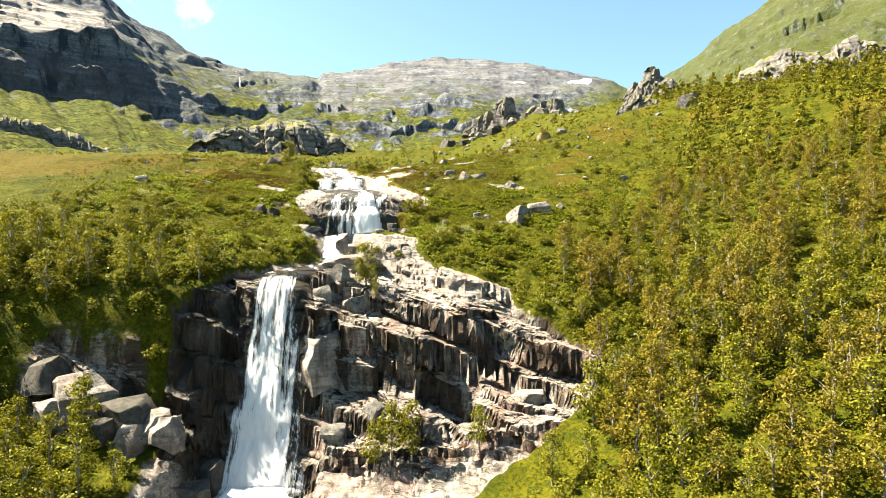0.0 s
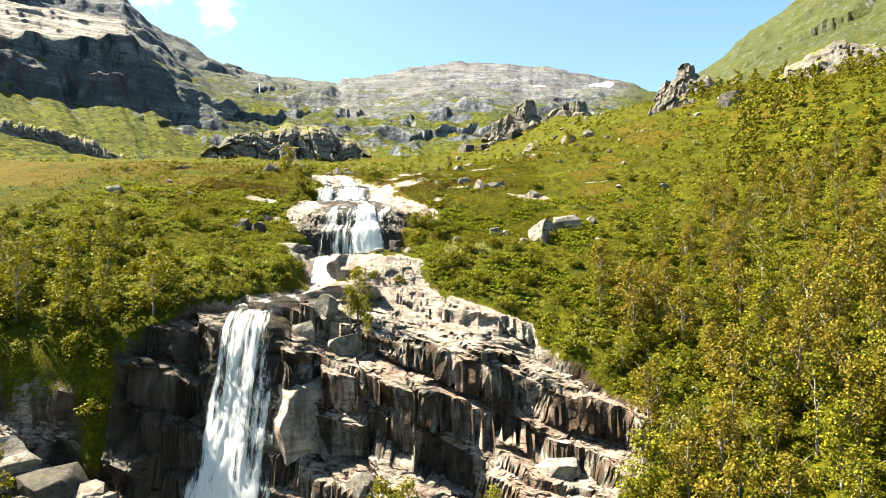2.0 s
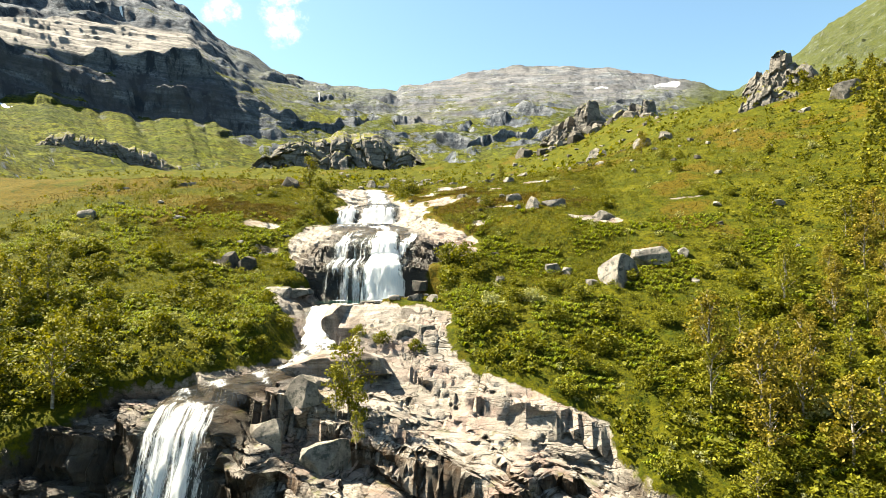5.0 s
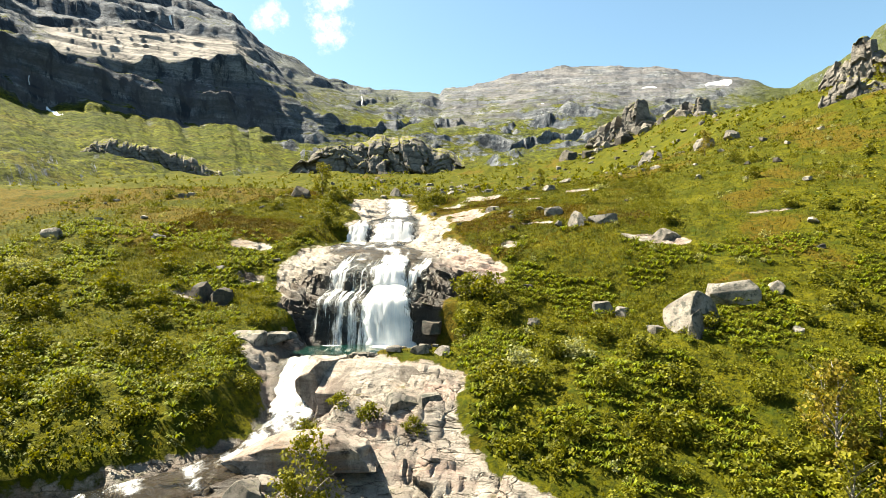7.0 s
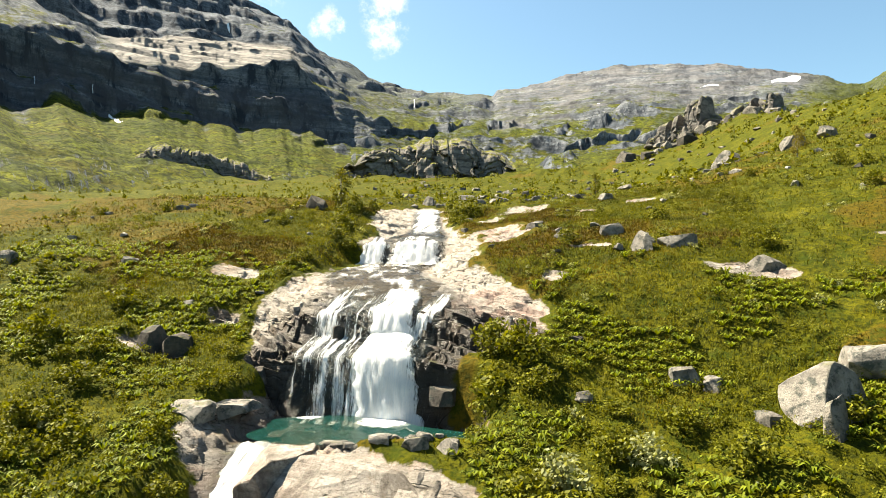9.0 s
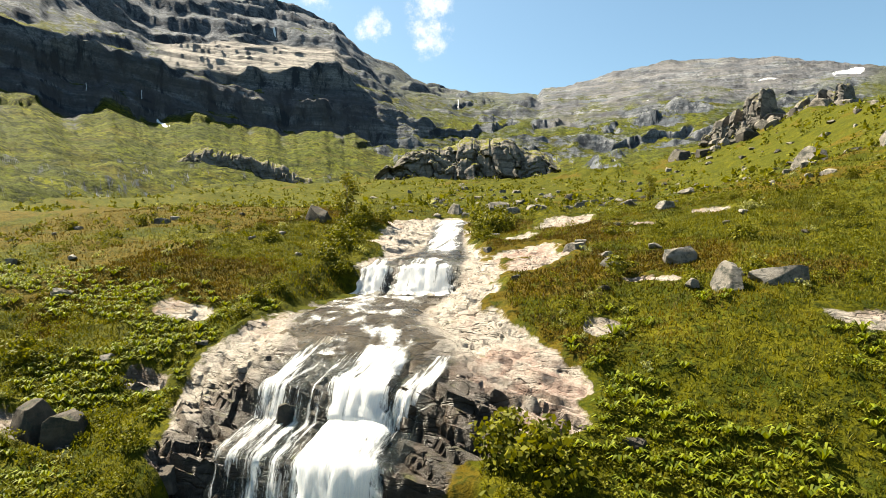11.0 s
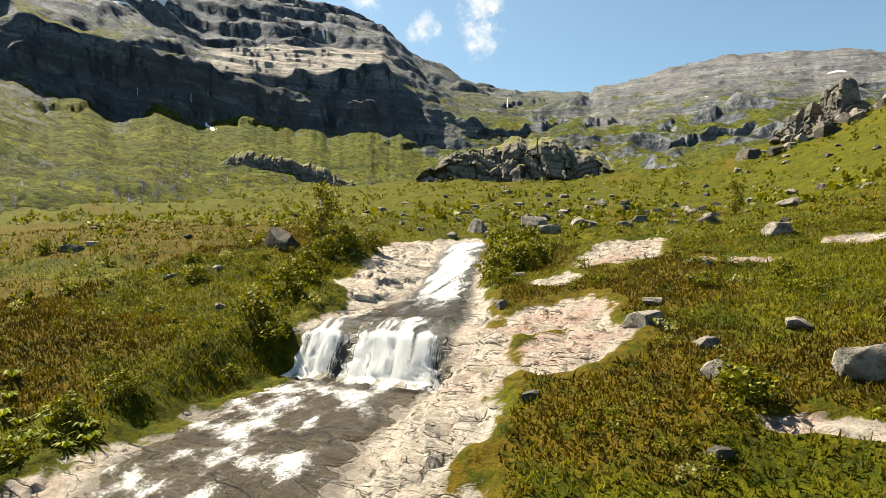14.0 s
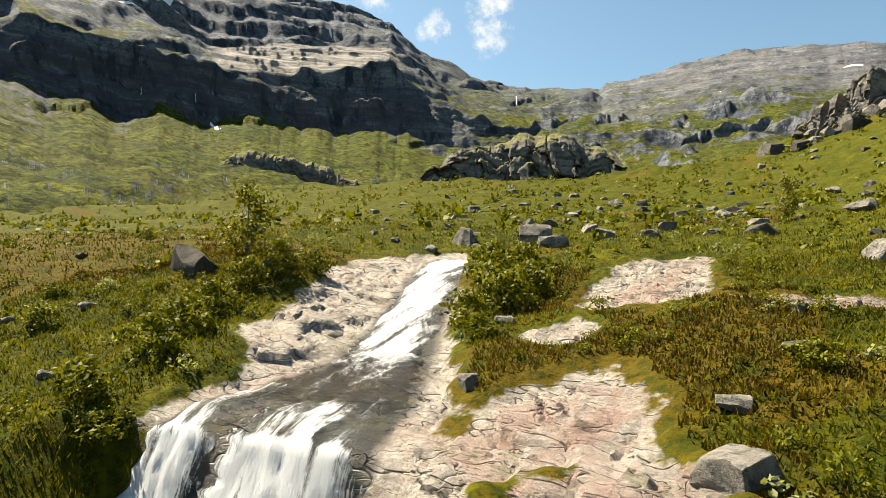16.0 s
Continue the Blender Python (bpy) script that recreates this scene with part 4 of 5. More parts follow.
def thread(turn_at, low, top, wide):
    """A far stream that falls down the mountain's cliffs: a narrow ribbon on the rock."""
    c = int(round((turn_at - az[0]) / 0.13))
    n, k = 14, np.arange(14)
    e = np.degrees(np.arctan2(MZ[:, c] - EYE[2], MR[:, c]))
    e = np.maximum.accumulate(e[:-8])
    at = np.interp(np.linspace(low, top, n), e, np.arange(len(e)))
    r, z = np.interp(at, np.arange(len(e)), MR[:len(e), c]) - 3.0, np.interp(at, np.arange(len(e)), MZ[:len(e), c]) + 0.6
    r = np.minimum.accumulate(r[::-1])[::-1]
    a = radians(turn_at) + 0.0003 * np.sin(k * 0.5 + turn_at)
    u = np.linspace(-1, 1, 3)[None] * (wide * (0.5 + 0.5 * np.abs(np.sin(k * 1.3 + 1))))[:, None]
    gx, gy = EYE[0] - r[:, None] * np.sin(a)[:, None] + u, EYE[1] + r[:, None] * np.cos(a)[:, None] + 0 * u
    ob = sheet("far_waterfall", gx, gy, z[:, None] + 0.5 * (1 - np.abs(u) / wide), MAT_FAR_WATER)
    return tagged(ob, "thin white stream falling down the far cliff", "waterfall", kind="structure")


for turn_at, low, top, wide in ((20.1, 14.8, 15.5, 0.8), (47.8, 13.9, 14.6, 0.7), (51.9, 14.0, 14.6, 0.7)):
    thread(turn_at, low, top, wide)


def outcrop(name, p0, p1, deep, high, label, seed=0, cols=150, rows=46, lump=3.2, jag=0.22):
    """A long rocky knoll with a broken, nearly upright face towards the stream and a turfed top."""
    u, v = np.meshgrid(np.linspace(0, 1, cols), np.linspace(0, 1, rows))
    (x0, y0), (x1, y1) = p0, p1
    far_len = math.hypot(x1 - x0, y1 - y0)
    nx, ny = -(y1 - y0) / far_len, (x1 - x0) / far_len
    d = np.interp(v, (0, 0.5, 0.62, 0.85, 1), (0, 0.16, 0.24, 0.7, 1.0)) * deep
    h = np.interp(v, (0, 0.5, 0.62, 0.85, 1), (-0.1, 0.86, 1.0, 1.0, -0.1))
    crag_no, crag_joint = blocks(u * far_len / (1.5 * lump) + seed, u * 0 + seed, 15)
    top = high * np.sin(np.pi * np.clip(u, 0.02, 0.98)) ** 0.4 * (1 + 0.22 * fbm(u * 5 + seed, u * 0, 3, 3)) * (1 + jag * 2 * (crag_no - 0.6))
    wu, wh = u * far_len + 0.9 * lump * fbm(u * far_len / (2 * lump), h * high / (2 * lump) + seed, 3, 35), h * high + 0.9 * lump * fbm(u * far_len / (2 * lump) + 7, h * high / (2 * lump), 3, 36)
    b1, j1 = blocks(wu / (2.0 * lump) + seed + 0.25 * wh / lump, wh / (2.6 * lump), 5)
    b2, j2 = blocks(wu / lump + seed + 0.2 * wh / lump, wh / (1.5 * lump), 8)
    d = d - (1 - v) * (lump * 1.7 * (b1 - 0.5) + lump * 0.6 * (b2 - 0.5) - 0.4 * lump * (1 - ease(j1, 0, 0.15)) - 0.15 * lump * (1 - ease(j2, 0, 0.2)) + 0.5 * fbm(u * far_len / 4 + seed, h * high / 4, 4, 6))
    gx, gy = x0 + (x1 - x0) * u + nx * d, y0 + (y1 - y0) * u + ny * d
    gz = np.maximum(land(gx, gy, False), mountain_z(gx, gy)) - 1.0 + h * top + 0.5 * fbm(gx / 3, gy / 3, 3, 4)
    ob = new(name)
    ob.location = (float(gx[0].mean()), float(gy[0].mean()), float(gz[0].mean()))
    brow = int(rows * 0.56)
    for piece, lo, hi, words in (("rock_face", 0, brow + 1, "steep broken dark rock face"), ("turf_top", brow, rows, "grassy rounded top")):
        bit = sheet(piece, gx[lo:hi] - ob.location.x, gy[lo:hi] - ob.location.y, gz[lo:hi] - ob.location.z, MAT_CRAG, (), ob)
        bit.data.set_sharp_from_angle(angle=radians(30))
        bit["label"] = words
    return tagged(ob, label, "rock outcrop")


outcrop("rock_outcrop", (-158, 372), (-62, 402), 46, 21, "long dark rock knoll with a turfed top in the valley", 3, 220, 60, 6.0, 0.07)
outcrop("rock_outcrop", (-316, 398), (-243, 446), 26, 10, "low dark rock band across the green slope", 7, lump=2.6)
outcrop("rock_outcrop", (4, 386), (33, 370), 22, 14, "broken grey rock crag on the ridge", 11, 110, 50, 3.0, 0.5)
outcrop("rock_outcrop", (36, 362), (60, 350), 20, 9, "broken grey rock crag on the ridge", 31, 90, 40, 2.6, 0.6)
outcrop("rock_outcrop", (47, 178), (59, 170), 9, 7.5, "dark rock knob on the skyline of the slope", 13, 60, 30, 1.8)
outcrop("rock_outcrop", (40, 156), (49, 152), 6, 4.0, "pale broken rocks on the slope", 17, 60, 30, 1.2)
outcrop("rock_outcrop", (64, 148), (100, 134), 16, 7, "smooth pale rock face above the birch wood", 19, 90, 30, 2.2)

# ---- the water ----
def arc(y0, y1, gap):
    """Places along the stream from y1 down to y0, evenly spaced along its bed."""
    y = np.linspace(y1, y0, 1200)
    z = np.interp(y, RUN, BED)
    s = np.concatenate([[0], np.cumsum(np.hypot(np.diff(y), np.diff(z)))])
    even = np.arange(0, s[-1], gap)
    return np.interp(even, s, y), even / s[-1]


def water(name, y0, y1, middle, half, material, foam, lift=0.16, rough=0.10, gap=0.22, across=26, seed=0, out=0.0, streak=1.0, dull=0.0, edge=0.75, patch=0.0):
    """A sheet of water down the stream's bed. middle and half are (top, foot) or None for the whole bed; foam is (top, foot)."""
    y, s = arc(y0, y1, gap)
    mid, bed, wide = run_at(y)
    if middle is not None:
        mid = middle[0] + (middle[1] - middle[0]) * s
    if half is not None:
        wide = half[0] + (half[1] - half[0]) * s
    u = np.linspace(-1, 1, across)
    wob = fbm(s * 9 + seed, s * 0 + seed, 4, 81) * 0.24
    gx = mid[:, None] + (wide * (1 + wob))[:, None] * u[None]
    slope_y, slope_z = np.gradient(y), np.gradient(bed)
    length = np.hypot(slope_y, slope_z)
    ny, nz = slope_z / length, -slope_y / length
    bulge = lift + 0.6 * rough * fbm(gx * 0.8 + seed, (s * 4)[:, None] + 0 * gx, 4, 83) + out * np.sin(np.pi * np.clip(s, 0, 1))[:, None]
    bulge = bulge + 0.10 * fbm(gx * 2.6 + seed, (y + bed)[:, None] * 0.45 + 0 * gx, 4, 87)
    bulge = bulge * (1 - 0.55 * np.abs(u[None]) ** 4) - 0.30 * np.abs(u[None]) ** 8
    gz = bed[:, None] + np.abs(nz)[:, None] * bulge
    gy = y[:, None] - np.abs(ny)[:, None] * bulge
    sheer = ease(np.abs(slope_z) / length, 0.25, 0.75)
    wake, step_len = sheer.copy(), gap
    for k in range(1, len(wake)):
        wake[k] = max(wake[k], wake[k - 1] - step_len / 2.6)
    streaks = 0.42 * fbm(gx * 1.5 + seed, (s * 1.6)[:, None] + 0 * gx, 3, 91) + 0.25 * fbm(gx * 4 + seed, (s * 2.5)[:, None] + 0 * gx, 2, 93)
    streaks = streaks + patch / streak * (fbm(gx * 0.55 + seed + 0.2 * y[:, None], y[:, None] * 0.42 + 0 * gx, 4, 95) - 0.15)
    f = streak * streaks + np.broadcast_to((foam[0] + (foam[1] - foam[0]) * s - dull * (1 - wake))[:, None], gx.shape) - edge * np.abs(u[None]) ** 2.5
    return sheet(name, gx, gy, gz, material, (("foam", f),))


def pool(name, cx, cy, a, b, z, material, spots, label):
    """A still sheet of water with an uneven shore; spots are (x, y, radius) of froth."""
    t = np.linspace(0, 2 * np.pi, 72)
    r = np.linspace(0, 1, 26)
    edge = 1 + 0.12 * np.sin(3 * t + cx) + 0.07 * np.sin(5 * t)
    edge[-1] = edge[0]
    gx, gy = cx + a * np.outer(r, edge * np.cos(t)), cy + b * np.outer(r, edge * np.sin(t))
    f = np.zeros(gx.shape)
    for sx, sy, sr in spots:
        f = np.maximum(f, 1 - np.hypot(gx - sx, gy - sy) / sr)
    ob = sheet(name, gx, gy, np.full(gx.shape, z), material, (("foam", np.clip(f, 0, 1)),))
    return tagged(ob, label, "pool", kind="structure")


FALL = "white foaming waterfall over dark wet rock"
tagged(water("waterfall", 54, 65.6, (-16.7, -16.4), (2.1, 4.3), MAT_FALL, (0.60, 1.10), 0.32, 0.22, across=40, out=0.5), FALL, "waterfall", kind="structure")
tagged(water("waterfall", 87.4, 95.2, (-12.2, -10.3), (1.3, 2.1), MAT_FALL, (1.05, 1.25), 0.26, 0.16, seed=2, out=0.35, dull=0.3), FALL, "waterfall", kind="structure")
tagged(water("waterfall", 87.4, 96.0, (-15.9, -14.8), (0.9, 2.0), MAT_FALL, (0.45, 0.50), 0.16, 0.10, seed=3), FALL, "waterfall", kind="structure")
tagged(water("waterfall", 87.4, 94.6, (-13.8, -12.9), (0.9, 1.6), MAT_FALL, (0.28, 0.45), 0.14, 0.10, seed=4), FALL, "waterfall", kind="structure")
tagged(water("waterfall", 88.6, 94.8, (-9.3, -9.9), (0.8, 1.3), MAT_FALL, (0.40, 0.45), 0.16, 0.10, seed=5), FALL, "waterfall", kind="structure")
tagged(water("waterfall", 78.3, 82.4, (-14.6, -13.6), (1.2, 1.4), MAT_FALL, (0.85, 1.05), 0.22, 0.10, seed=6), FALL, "waterfall", kind="structure")
tagged(water("waterfall", 110.2, 115.0, (-17.0, -17.3), (2.2, 3.0), MAT_FALL, (0.80, 1.10), 0.14, 0.12, seed=7, out=0.06, dull=0.55), FALL, "waterfall", kind="structure")
tagged(water("waterfall", 110.2, 115.4, (-20.6, -21.6), (0.8, 1.7), MAT_FALL, (0.80, 1.05), 0.14, 0.12, seed=8, out=0.06, dull=0.5), FALL, "waterfall", kind="structure")
tagged(water("waterfall", 118.6, 136.6, None, None, MAT_FALL, (0.74, 0.74), 0.20, 0.20, seed=9), "white rushing cascade over a smooth rock slide", "waterfall", kind="structure")
STREAM = "clear shallow stream with foam over brown bedrock"
tagged(water("stream", 65.0, 79.0, None, None, MAT_STREAM, (0.66, 0.30), 0.26, 0.10, seed=10, streak=0.15, edge=0.2, patch=0.4), STREAM, "stream", kind="structure")
tagged(water("stream", -190.0, 56.0, None, None, MAT_STREAM, (0.75, 0.40), 0.30, 0.10, gap=1.2, seed=13, streak=0.25, edge=0.2), STREAM, "stream", kind="structure")
tagged(water("stream", 94.2, 110.8, None, None, MAT_STREAM, (0.44, 0.40), 0.18, 0.18, seed=11, streak=0.12, edge=0.15, across=60, gap=0.16, patch=0.30), STREAM, "stream", kind="structure")
tagged(water("stream", 114.4, 119.4, None, None, MAT_STREAM, (0.5, 0.25), 0.20, 0.06, seed=12, streak=0.25, edge=0.2), STREAM, "stream", kind="structure")
pool("pool", -10.8, 84.9, 5.6, 3.0, 1.1, MAT_POOL, ((-10.3, 87.4, 2.4), (-14.6, 87.2, 1.2)), "clear turquoise plunge pool below the waterfall")

# ---- building blocks ----
rng = np.random.default_rng(7)


def mesh_of(name, verts, faces, material, smooth=False):
    me = bpy.data.meshes.new(name)
    me.from_pydata([tuple(v) for v in verts], [], [tuple(f) for f in faces])
    me.materials.append(material)
    if smooth:
        me.polygons.foreach_set("use_smooth", np.ones(len(me.polygons), dtype=bool))
    me.update()
    return me


def cards(name, quads, material):
    """One mesh of many small four-cornered blades or leaves: an array of n x 4 x 3."""
    n = len(quads)
    me = bpy.data.meshes.new(name)
    me.vertices.add(4 * n)
    me.vertices.foreach_set("co", quads.astype(np.float32).ravel())
    me.loops.add(4 * n)
    me.loops.foreach_set("vertex_index", np.arange(4 * n, dtype=np.int32))
    me.polygons.add(n)
    me.polygons.foreach_set("loop_start", np.arange(0, 4 * n, 4, dtype=np.int32))
    me.update(calc_edges=True)
    me.materials.append(material)
    return me


def leaves(centres, outward, size, r):
    """Leaf sprays about the centres, turned roughly outwards, each a bent four-cornered blade."""
    n = len(centres)
    normal = outward + r.normal(0, 0.75, (n, 3)) + (0, 0, 0.35)
    normal /= np.linalg.norm(normal, axis=1)[:, None] + 1e-9
    along = np.cross(normal, r.normal(0, 1, (n, 3)))
    along /= np.linalg.norm(along, axis=1)[:, None] + 1e-9
    side = np.cross(normal, along)
    s = size * r.uniform(0.55, 1.25, (n, 1))
    w = 0.42 * s
    tip = 0.25 * s * normal * r.uniform(-1, 1, (n, 1))
    return np.stack([centres - along * s * 0.6, centres + side * w, centres + along * s * 0.7 - tip, centres - side * w], 1)


def crown(r, height, width, low, clusters, per, size, top=0.35):
    """Leaf sprays in many loose clumps round a stem, with gaps and an uneven outline."""
    out = []
    for k in range(clusters):
        h = low + (1 - low) * (k + r.uniform(0, 1)) / clusters
        reach = width * (np.sin(np.pi * min(1, (h - low) / (1 - low) * 0.82 + 0.16)) ** 0.8) * r.uniform(0.25, 1.0)
        a = r.uniform(0, 2 * np.pi)
        c = np.array([reach * np.cos(a), reach * np.sin(a), h * height])
        rad = np.array([1, 1, 0.7]) * width * r.uniform(0.30, 0.52)
        d = r.normal(0, 1, (per, 3))
        d /= np.linalg.norm(d, axis=1)[:, None]
        p = c + d * rad * r.uniform(0.35, 1.0, (per, 1)) ** 0.6
        out.append(leaves(p, d, size, r))
    return np.concatenate(out)


def limb(points, radii, sides=5):
    """A tapered, bent round stem: vertices and faces."""
    v, f = [], []
    for p, rad in zip(points, radii):
        for s in range(sides):
            a = 2 * math.pi * s / sides
            v.append((p[0] + rad * math.cos(a), p[1] + rad * math.sin(a), p[2]))
    for k in range(len(points) - 1):
        for s in range(sides):
            a, b = k * sides + s, k * sides + (s + 1) % sides
            f.append((a, b, b + sides, a + sides))
    return v, f


def stems(r, height, width, stem_r, limbs):
    v, f = [], []

    def add(points, radii):
        lv, lf = limb(points, radii)
        base = len(v)
        v.extend(lv)
        f.extend(tuple(base + i for i in q) for q in lf)

    sway = r.uniform(-0.12, 0.12, (6, 2)) * width
    trunk = [(sway[k, 0] * k / 5, sway[k, 1] * k / 5, -0.4 + (height * 0.93 + 0.4) * k / 5) for k in range(6)]
    add(trunk, [stem_r * (1 - 0.165 * k) for k in range(6)])
    for _ in range(limbs):
        h = r.uniform(0.22, 0.8)
        a, reach = r.uniform(0, 2 * np.pi), width * r.uniform(0.5, 0.95)
        k = min(4, int(h * 5))
        x0, y0 = trunk[k][0], trunk[k][1]
        z0 = h * height
        pts = [(x0 + reach * t * math.cos(a), y0 + reach * t * math.sin(a), z0 + height * 0.22 * t ** 0.8) for t in (0, 0.35, 0.7, 1.0)]
        add(pts, [stem_r * 0.42, stem_r * 0.3, stem_r * 0.18, stem_r * 0.06])
    return v, f


def part(name, me, parent, label=""):
    ob = new(name, me)
    ob.parent = parent
    if label:
        ob["label"] = label
    return ob


def tree(kind, seed, height, width, material, clusters=28, per=31, size=0.27, low=0.16, label="", group="", category="tree"):
    r = np.random.default_rng(seed)
    ob = new(kind)
    part("trunk", mesh_of("trunk", *stems(r, height, width, 0.022 * height, 9), MAT_BARK, True), ob, "pale birch trunk with bare limbs")
    part("crown", cards("crown", crown(r, height, width, low, clusters, per, size), material), ob)
    return tagged(ob, label, category, group)


def boulder_mesh(name, seed, material, cuts=10, rough=0.045, boxy=0.0):
    """An angular block of about one metre: a cube broken by flat cuts, its edges worn and its faces uneven."""
    r = np.random.default_rng(seed)
    bm = bmesh.new()
    bmesh.ops.create_cube(bm, size=1.0)
    for k in range(cuts):
        d = r.normal(0, 1, 3)
        d[2] = abs(d[2]) if k % 3 else d[2]
        d = d / np.linalg.norm(d)
        reach = np.abs(d).sum() * 0.5
        bmesh.ops.bisect_plane(bm, geom=bm.verts[:] + bm.edges[:] + bm.faces[:], plane_co=Vector(d * reach * r.uniform(0.40 + boxy, 0.70 + boxy)), plane_no=Vector(d), clear_outer=True)
        rim = [e for e in bm.edges if e.is_boundary]
        if rim:
            bmesh.ops.holes_fill(bm, edges=rim)
    bmesh.ops.remove_doubles(bm, verts=bm.verts[:], dist=0.02)
    bmesh.ops.bevel(bm, geom=bm.edges[:], offset=0.012, segments=1, affect="EDGES", clamp_overlap=True)
    bmesh.ops.triangulate(bm, faces=bm.faces[:])
    long = [e for e in bm.edges if e.calc_length() > 0.16]
    bmesh.ops.subdivide_edges(bm, edges=long, cuts=2, use_grid_fill=True)
    bmesh.ops.triangulate(bm, faces=bm.faces[:])
    for v in bm.verts:
        p = v.co.copy()
        v.co = p + rough * Vector(noise.noise_vector(p * 2.7 + Vector((seed, 0, 0)))) + 0.5 * rough * Vector(noise.noise_vector(p * 7.0 + Vector((0, seed, 0))))
    me = bpy.data.meshes.new(name)
    bm.to_mesh(me)
    bm.free()
    me.materials.append(material)
    me.polygons.foreach_set("use_smooth", np.ones(len(me.polygons), dtype=bool))
    me.set_sharp_from_angle(angle=radians(22))
    return me


BOULDERS = [boulder_mesh("boulder", 100 + k, MAT_STONE, 9 + k % 4) for k in range(7)]
BLOCKS = [boulder_mesh("rock_block", 170 + k, MAT_BEDROCK, 8 + k % 2, 0.075, 0.10) for k in range(5)]
DARK_BOULDERS = [boulder_mesh("boulder", 140 + k, MAT_STONE_DARK, 7) for k in range(4)]


def boulder(x, y, sx, sy, sz, turn=0.0, k=0, dark=False, label="", group="", tip=0.0, sink=0.30, z=None, name="boulder"):
    me = DARK_BOULDERS[k % 4] if dark else BLOCKS[k % 5] if name == "rock_block" else BOULDERS[k % 7]
    ob = new(name, me)
    ground_z = float(land(np.array([x]), np.array([y]))[0]) if z is None else z
    ob.location = (x, y, ground_z + sz * (0.5 - sink))
    ob.rotation_euler = (radians(tip), radians(tip * 0.6), radians(turn))
    ob.scale = (sx, sy, sz)
    return tagged(ob, label or ("dark mossy boulder lying in the turf" if dark else "pale grey granite boulder lying in the grass"), "boulder", group)


# ---- boulders one by one: x, y, across, along, high, turn ----
for k, (x, y, sx, sy, sz, turn) in enumerate((
        (9.9, 87.4, 3.3, 3.0, 2.9, 65), (9.8, 85.2, 0.9, 0.8, 2.2, 50), (13.2, 90.4, 3.4, 2.4, 1.9, 0), (16.3, 91.6, 1.4, 1.2, 1.0, 40),
        (4.6, 89.6, 1.5, 1.1, 1.1, 10), (5.7, 89.2, 1.0, 0.9, 0.8, 70), (0.0, 87.3, 1.0, 0.8, 0.8, 30), (2.7, 102.6, 1.7, 1.4, 1.5, 0),
        (4.8, 103.6, 2.8, 1.3, 0.9, 10), (0.4, 107.2, 1.8, 1.3, 1.2, 15), (-3.4, 106.3, 1.2, 0.8, 0.7, 30), (-6.1, 110.7, 1.4, 1.1, 0.8, 60),
        (-1.1, 129.4, 1.8, 1.2, 1.3, 20), (-21.0, 145.2, 3.2, 2.4, 2.6, 20), (14.6, 156.5, 4.6, 3.0, 3.0, 0), (51.5, 141, 4.2, 3.2, 3.2, 10),
        (-45.1, 94.2, 2.2, 1.4, 1.2, 0), (-36.8, 97.8, 1.5, 1.0, 0.5, 20), (-46.6, 116.0, 1.7, 1.2, 1.0, 0), (22, 150, 3.4, 2.6, 2.6, 0),
        (26.5, 152, 3.0, 2.2, 2.2, 30), (-26.5, 143.5, 2.2, 1.6, 1.6, 0), (-23.4, 141.5, 1.8, 1.4, 1.2, 20), (-19.0, 142.0, 2.2, 1.5, 1.2, 30), (10.3, 101.6, 2.6, 1.4, 1.2, 10))):
    boulder(x, y, sx, sy, sz * 1.05, turn, k, tip=12 * ((k * 37) % 7 - 3) / 3, group="boulders on the slope")
boulder(-33.6, 123.4, 3.6, 2.6, 2.2, 130, 0, True, tip=24, sink=0.36)
boulder(-25.6, 87.9, 1.9, 1.2, 2.2, 10, 0, True, "dark upright rock rib in the bank")
boulder(-23.9, 88.1, 1.7, 1.2, 2.2, 50, 2, True, "dark upright rock rib in the bank")
